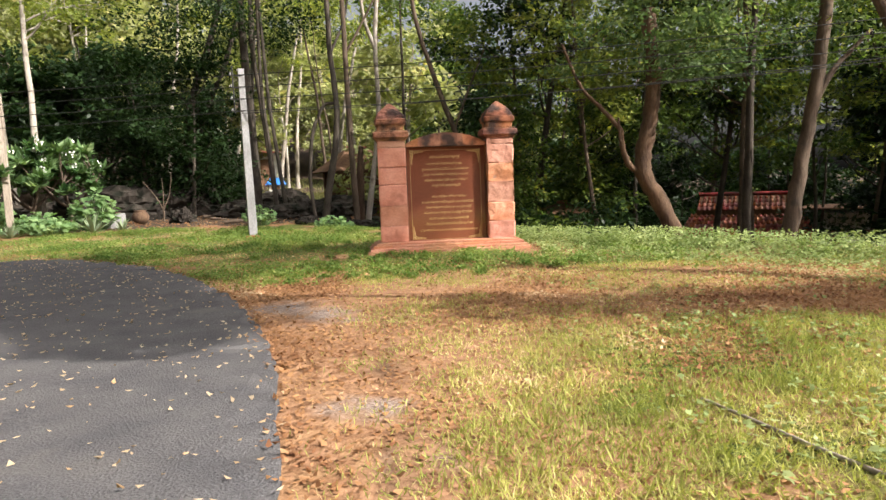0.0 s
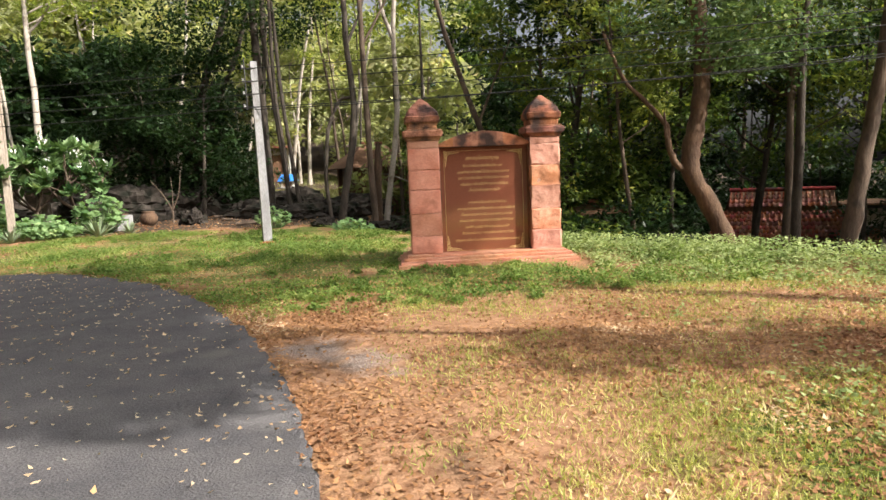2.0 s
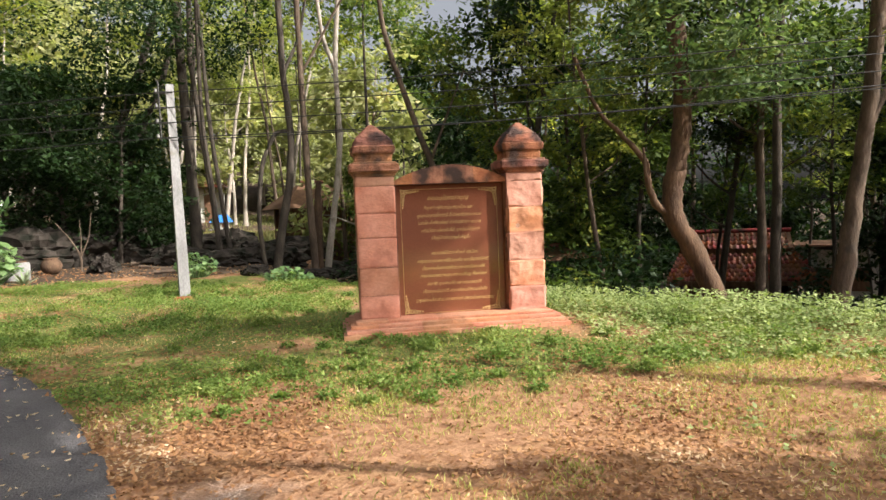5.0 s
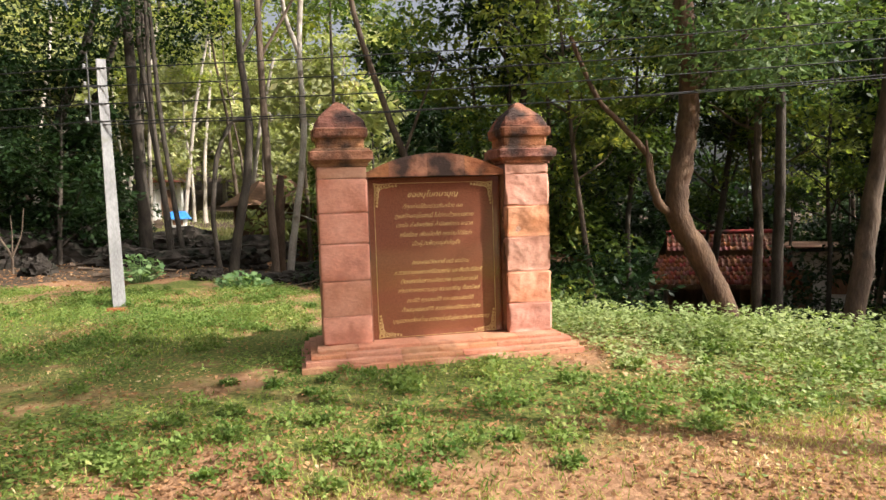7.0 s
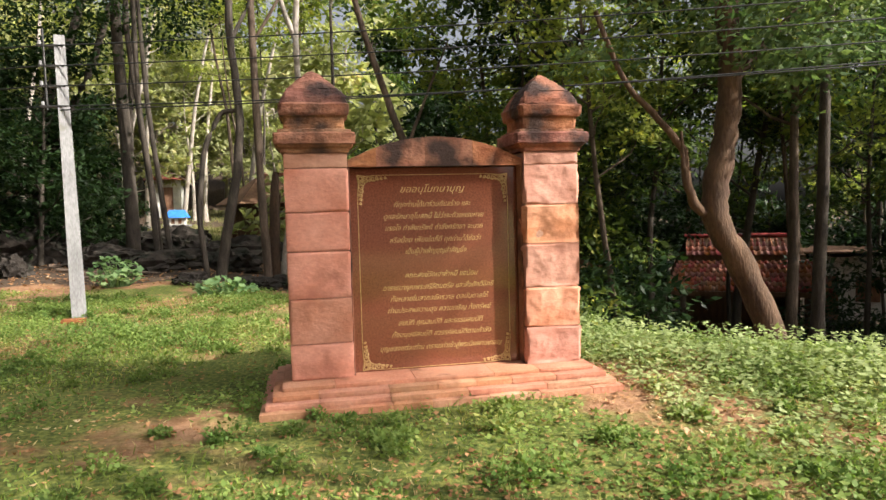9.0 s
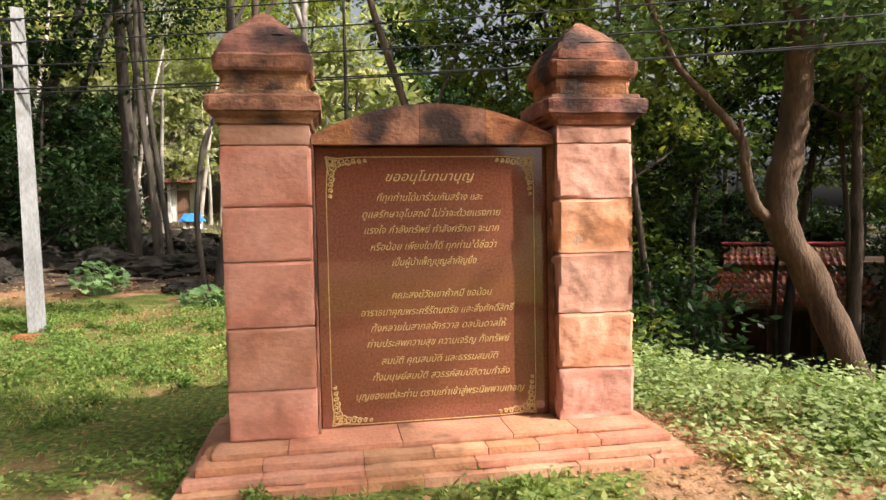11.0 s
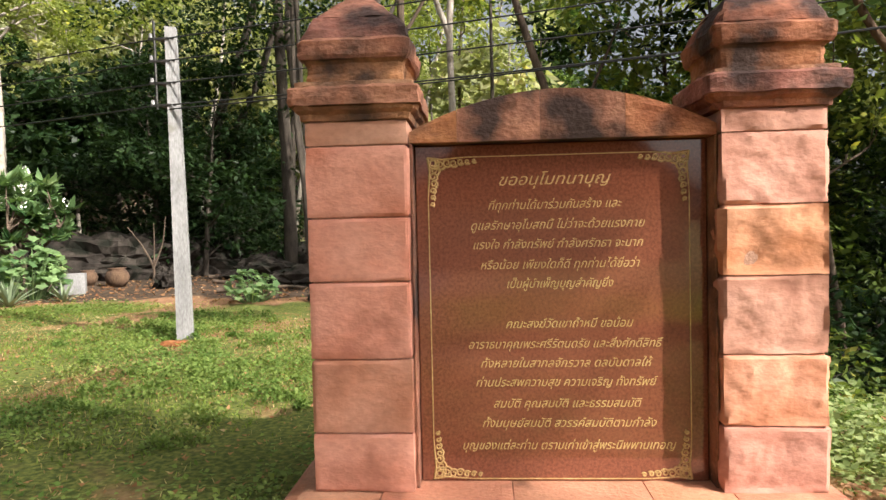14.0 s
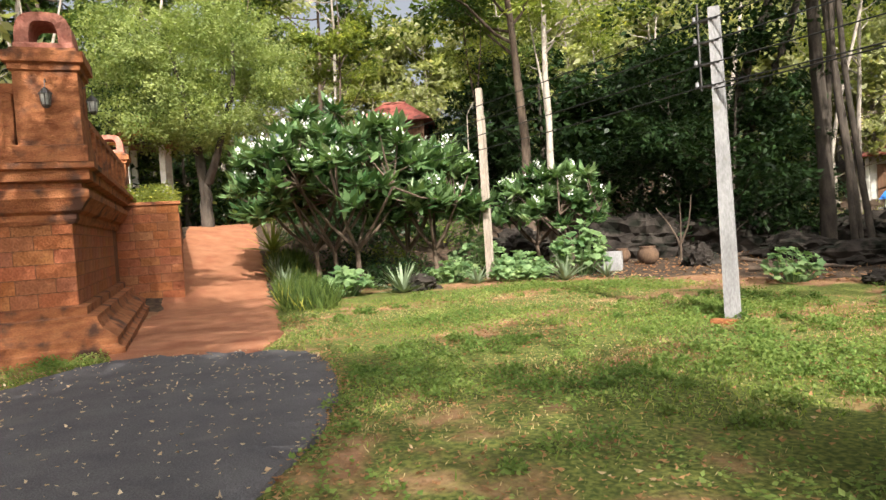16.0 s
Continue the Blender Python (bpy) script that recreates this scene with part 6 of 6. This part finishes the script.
# blue-roofed spirit house in the clearing
sp = thing("spirit_house", (-8.7, 38.5, gz(-8.7, 38.5) - 0.5), "small white spirit house with a bright blue roof", "shrine")
part("pedestal", box((-0.2, -0.2, 0.3), (0.2, 0.2, 0.75), 0.01), CONCRETE, sp)
part("platform", box((-0.75, -0.5, 0.75), (0.75, 0.5, 0.83), 0.01), CONCRETE, sp)
part("house_body", box((-0.45, -0.35, 0.83), (0.45, 0.35, 1.3)), WHITEWASH, sp)
for x in (-0.2, 0.2):
    part("opening", box((x - 0.1, -0.37, 0.9), (x + 0.1, -0.34, 1.2)), WOOD, sp)
bm = bmesh.new()
q = [bm.verts.new(p) for p in ((-0.7, -0.55, 1.27), (0.7, -0.55, 1.27), (0.7, 0.55, 1.27), (-0.7, 0.55, 1.27), (-0.45, 0, 1.75), (0.45, 0, 1.75))]
for k_ in ((0, 1, 5, 4), (2, 3, 4, 5), (1, 2, 5), (3, 0, 4), (3, 2, 1, 0)):
    bm.faces.new([q[c_] for c_ in k_])
part("roof", bm, BLUE, sp, "bright blue hipped roof")


def pavilion(at, rz, w, d, tall, rise, label, roof_material, wall_material, walls=False, name="pavilion"):
    t = thing(name, at, label, "pavilion", rz=rz)
    for x in (-w / 2 + 0.15, w / 2 - 0.15):
        for y in (-d / 2 + 0.15, d / 2 - 0.15):
            part("post", box((x - 0.1, y - 0.1, -0.4), (x + 0.1, y + 0.1, tall)), wall_material, t)
    if walls:
        part("wall", box((-w / 2 + 0.25, -d / 2 + 0.4, -0.4), (w / 2 - 0.25, d / 2 - 0.3, tall)), wall_material, t)
        part("door", box((-0.4, -d / 2 + 0.35, -0.3), (0.4, -d / 2 + 0.41, tall - 0.6)), WOOD, t, "dark doorway")
    bm = bmesh.new()
    o_ = 0.45
    q = [bm.verts.new(p) for p in ((-w / 2 - o_, -d / 2 - o_, tall - 0.1), (w / 2 + o_, -d / 2 - o_, tall - 0.1), (w / 2 + o_, d / 2 + o_, tall - 0.1), (-w / 2 - o_, d / 2 + o_, tall - 0.1), (-w * 0.18, 0, tall + rise), (w * 0.18, 0, tall + rise))]
    for k_ in ((0, 1, 5, 4), (2, 3, 4, 5), (1, 2, 5), (3, 0, 4), (3, 2, 1, 0)):
        bm.faces.new([q[c_] for c_ in k_])
    rf = part("roof", bm, roof_material, t, "hipped roof")
    v_, f_ = tube([q_ for q_ in ((-w * 0.18, 0, tall + rise + 0.03), (w * 0.18, 0, tall + rise + 0.03))], [0.07, 0.07], 6)
    child("ridge", np_mesh("ridge", v_, f_, PINK, True), rf)


pavilion((-10.3, 44.5, gz(-10.3, 44.5)), 5, 2.0, 2.2, 2.5, 0.4, "small white house with a faded red roof among the trees", ROOF_RED, WHITEWASH, True)
pavilion((-2.3, 24.0, gz(-2.3, 24.0) - 0.2), 20, 3.0, 3.0, 2.6, 1.1, "small dark wooden hut with a brown roof", WOOD, WOOD, True, "hut")
pavilion((-29.0, 22.0, gz(-29, 22.0) + 0.7), 40, 3.6, 3.4, 4.3, 1.2, "red-roofed pavilion on the wooded slope", ROOF_RED, WOOD, True)
pavilion((-27.3, 7.5, gz(-27.3, 7.5)), 57, 1.6, 1.6, 3.3, 1.1, "small red-roofed shrine beyond the terrace", TILE, WHITEWASH)
pavilion((5.1, 11.3, gz(5.1, 11.3) + 0.4), 15, 1.0, 0.9, 1.5, 0.25, "small grey shed with a dark roof down the bank", WOOD, CONCRETE, True, "shed")
# plain white figure-like finial before the shrine
bm = bmesh.new()
for z, rad in ((0.15, 0.3), (0.45, 0.2), (0.75, 0.13), (0.98, 0.1)):
    bmesh.ops.create_icosphere(bm, subdivisions=2, radius=rad, matrix=Matrix.Translation((0, 0, z)))
me = bpy.data.meshes.new("statue")
bm.to_mesh(me)
bm.free()
me.materials.append(PETAL)
o = tagged(new("statue", me), "small plain white statue on the planter", "statue")
o.matrix_basis = pose(-25.4, 6.3, 2.3)

# the temple hall behind the drive, which the polished slab mirrors
hall = thing("temple_hall", (2.5, -26, -0.6), "temple hall with a steep red gabled roof across the drive", "temple", rz=0)
part("wall", box((-6, -14, 0), (6, 0, 3.3)), WHITEWASH, hall)
bm = bmesh.new()
q = [bm.verts.new(p) for p in ((-6.6, 0.6, 3.1), (6.6, 0.6, 3.1), (0, 0.6, 9.4), (-6.6, -15, 3.1), (6.6, -15, 3.1), (0, -15, 9.4))]
for k_ in ((0, 1, 2), (3, 5, 4), (0, 2, 5, 3), (1, 4, 5, 2), (0, 3, 4, 1)):
    bm.faces.new([q[c_] for c_ in k_])
bmesh.ops.recalc_face_normals(bm, faces=bm.faces[:])
part("roof", bm, TILE, hall, "steep red gabled roof")


# ---- grass, weeds and fallen leaves ----
r = np.random.default_rng(101)


PATH_POLY = [tuple(map(float, p)) for p in p_right + p_left]
W_POLY = [tuple(map(float, np.array([-10.55, 0.3]) + WU * a_ + WF * b_)) for a_, b_ in ((-0.05, -0.05), (7, -0.05), (14, -0.8), (20, -0.8), (20, 8), (-0.05, 8))]


def open_ground(n_, x0, x1, y0, y1):
    x, y = r.uniform(x0, x1, n_), r.uniform(y0, y1, n_)
    ok = ~inside(x, y, ASPHALT_EDGE) & ~inside(x, y, PATH_POLY) & ~inside(x, y, W_POLY) & ~((np.abs(x) < 1.42) & (y > 0.02) & (y < 1.3))
    return x[ok], y[ok]


def tufts(name, n_, area, keep, length, width, material, label, lean=0.45, seed=1, lift=0.0):
    x, y = open_ground(n_, *area)
    k_ = keep(x, y)
    ok = r.uniform(0, 1, len(x)) < k_
    x, y = x[ok], y[ok]
    m = len(x)
    b_ = np.stack([x, y, height(x, y) - 0.005 + lift], 1)
    way = unit(r.normal(0, lean, (m, 3)) + [0, 0, 1])
    side = unit(np.cross(way, r.normal(0, 1, (m, 3))))
    ln = r.uniform(*length, m)
    tagged(new(name, np_mesh(name, *blades(b_, way, side, ln, np.full(m, width) * r.uniform(0.7, 1.4, m)), material)), label, "grass", kind="stuff")
    return m


def near_thick(x, y):
    return np.clip(lush(x, y) * 1.1 * (0.4 + 0.8 * field(x, y, 1.3, 77)), 0.02, 1)


tufts("lawn_grass", 165000, (-13, 7, -3.2, 11), near_thick, (0.03, 0.085), 0.011, GRASS_GREEN, "short green and yellowish lawn grass", 0.7)
tufts("lawn_grass", 260000, (-2.4, 7, -11.5, -2.4), lambda x, y: sward(x, y) ** 1.2, (0.025, 0.075), 0.007, GRASS, "thin yellowish turf on bare soil", 1.0)
tufts("dry_straw", 90000, (-3, 6.5, -11.5, -2.0), lambda x, y: np.clip(0.3 + 0.5 * field(x, y, 1.7, 91), 0.05, 1) * sm(x, -1.9, -0.6), (0.02, 0.06), 0.006, STRAW, "flattened dry straw over the thin lawn", 1.5)
tufts("dry_straw", 60000, (-11, 5, -2.5, 9), lambda x, y: np.clip(0.35 + 0.7 * field(x, y, 1.5, 93), 0.05, 1), (0.02, 0.06), 0.008, STRAW, "flattened dry straw in the green lawn", 1.1)
tufts("grass_clumps", 90000, (-2.2, 5.5, -10.8, -2.4), lambda x, y: sm(sward(x, y), 0.62, 0.95) * (0.35 + 0.6 * field(x, y, 3.4, 12)), (0.06, 0.14), 0.007, GRASS, "longer green grass clumps in the thin lawn", 0.75)


def weeds(name, n_, area, keep, size, material, label, tall=(0.02, 0.1), leaves_=5):
    x, y = open_ground(n_, *area)
    ok = r.uniform(0, 1, len(x)) < keep(x, y)
    x, y = np.repeat(x[ok], leaves_), np.repeat(y[ok], leaves_)
    m = len(x)
    b_ = np.stack([x, y, height(x, y)], 1) + r.normal(0, 0.03, (m, 3)) * [1, 1, 0]
    b_[:, 2] += r.uniform(*tall, m)
    way = unit(r.normal(0, 1, (m, 3)) * [1, 1, 0.3])
    side = unit(np.cross(way, unit(r.normal(0, 0.3, (m, 3)) + [0, 0, 1])))
    ln = size * r.uniform(0.6, 1.3, m)
    tagged(new(name, np_mesh(name, *blades(b_, way, side, ln, ln * 0.7, 0.1), material)), label, "weeds", kind="stuff")


weeds("lawn_weeds", 36000, (-12, 6, -3.4, 11), lambda x, y: np.clip((0.5 * near_thick(x, y) + 0.5 * field(x, y, 1.6, 31)) * sm(y, -3.4, -2.2), 0, 1), 0.044, LEAF_WEED, "bright green broad-leaved weeds in the lawn")
cx_, cy_ = open_ground(1300, -11, 3.5, -2.8, 9)
ok = r.uniform(0, 1, len(cx_)) < np.clip(0.35 + 0.5 * field(cx_, cy_, 0.9, 55), 0.08, 1) * np.clip(lush(cx_, cy_) + 0.4, 0, 1)
cx_, cy_ = cx_[ok], cy_[ok]
wide_ = r.uniform(0.06, 0.24, len(cx_))
k_ = np.repeat(np.arange(len(cx_)), 150)
d_ = unit(r.normal(0, 1, (len(k_), 3))) * np.sqrt(r.uniform(0.1, 1, (len(k_), 1)))
w_ = wide_[k_]
b_ = np.stack([cx_[k_] + d_[:, 0] * w_, cy_[k_] + d_[:, 1] * w_, height(cx_[k_], cy_[k_]) + np.abs(d_[:, 2]) * w_ * 0.75 + 0.01], 1)
way = unit(d_ * [1, 1, 0.3] + r.normal(0, 0.6, b_.shape))
side = unit(np.cross(way, unit(r.normal(0, 0.35, b_.shape) + [0, 0, 1])))
ln = r.uniform(0.02, 0.05, len(b_))
tagged(new("weed_clumps", np_mesh("weed_clumps", *blades(b_, way, side, ln, ln * 0.75, 0.12), LEAF_WEED)), "clumps of fresh green weeds in the lawn", "weeds", kind="stuff")
weeds("lawn_weeds", 5200, (-0.6, 6.5, -11, -3), lambda x, y: np.clip(0.3 + 0.6 * field(x, y, 1.5, 33), 0, 1) * sm(x, -0.2, 1.6) * (0.25 + 0.75 * sm(-y, 5.6, 6.6)), 0.045, LEAF_COVER, "pale creeping weeds among leaf litter")
weeds("bank_cover", 14000, (1.3, 8.5, -4.5, 5.0), lambda x, y: np.exp(-((bank(x, y) + 0.15) / 0.75) ** 2), 0.055, LEAF_COVER, "pale green leafy ground cover along the bank's edge", (0.03, 0.26), 6)
weeds("bank_cover", 9000, (1.5, 8.5, -6, 3.0), lambda x, y: np.exp(-((bank(x, y) + 1.3) / 1.0) ** 2) * 0.8, 0.05, LEAF_COVER, "pale green leafy ground cover along the bank's edge", (0.02, 0.1), 5)


def litter(name, x, y, lift, size, label):
    m = len(x)
    b_ = np.stack([x, y, height(x, y) + lift + r.uniform(0.0, 0.015, m)], 1)
    way = unit(r.normal(0, 1, (m, 3)) * [1, 1, 0.18])
    side = unit(np.cross(way, unit(r.normal(0, 0.35, (m, 3)) + [0, 0, 1])))
    ln = size * r.uniform(0.6, 1.4, m)
    tagged(new(name, np_mesh(name, *blades(b_, way, side, ln, ln * r.uniform(0.35, 0.75, m), 0.25), PALE_DRY if name == "road_leaves" else DRY)), label, "fallen leaves", kind="stuff")


x, y = open_ground(150000, -3.5, 7, -11.5, -1.0)
ok = r.uniform(0, 1, len(x)) < np.clip(0.75 - 0.85 * sward(x, y) + 0.45 * field(x, y, 1.3, 41), 0.1, 1) * (1 - 0.75 * sm(gravelly(x, y), 0.2, 0.5)) * (1 - 0.7 * sm(y, -2.8, -1.8))
litter("leaf_litter", x[ok], y[ok], 0.004, 0.04, "brown dry leaves scattered over the soil")
x, y = open_ground(46000, -12, 6, -2.2, 9)
ok = r.uniform(0, 1, len(x)) < np.clip(0.95 - 0.85 * lush(x, y) + 0.4 * field(x, y, 1.4, 43), 0.2, 1)
litter("leaf_litter", x[ok], y[ok], 0.01, 0.042, "brown dry leaves scattered in the lawn")
x, y = r.uniform(-10, -1.4, 3600), r.uniform(-12, 2, 3600)
ok = inside(x, y, ASPHALT_EDGE)
litter("road_leaves", x[ok], y[ok], 0.047, 0.04, "pale dry leaves lying on the asphalt")
t_ = r.uniform(0, 1, 900)
ex, ey = np.array([p[0] for p in ASPHALT_EDGE[2:14]]), np.array([p[1] for p in ASPHALT_EDGE[2:14]])
k_ = t_ * (len(ex) - 1)
x, y = np.interp(k_, np.arange(len(ex)), ex) + r.normal(0.06, 0.09, 900), np.interp(k_, np.arange(len(ey)), ey) + r.normal(0.02, 0.09, 900)
litter("edge_leaves", x, y, 0.03, 0.042, "dry leaves gathered along the asphalt's edge")
x, y = r.uniform(-11, 12, 7000), r.uniform(10.5, 26, 7000)
litter("forest_litter", x, y, 0.01, 0.1, "dry leaves on the forest floor")
# grass in the slope's leaf tone, pale as if in sun
tufts("clearing_grass", 30000, (-16, 2, 22, 46), lambda x, y: np.clip(0.6 + 0.5 * field(x, y, 0.6, 61), 0, 1), (0.12, 0.4), 0.05, LEAF_SUN, "forest clearing grass, sunlight put into its pale olive tone", 0.6)
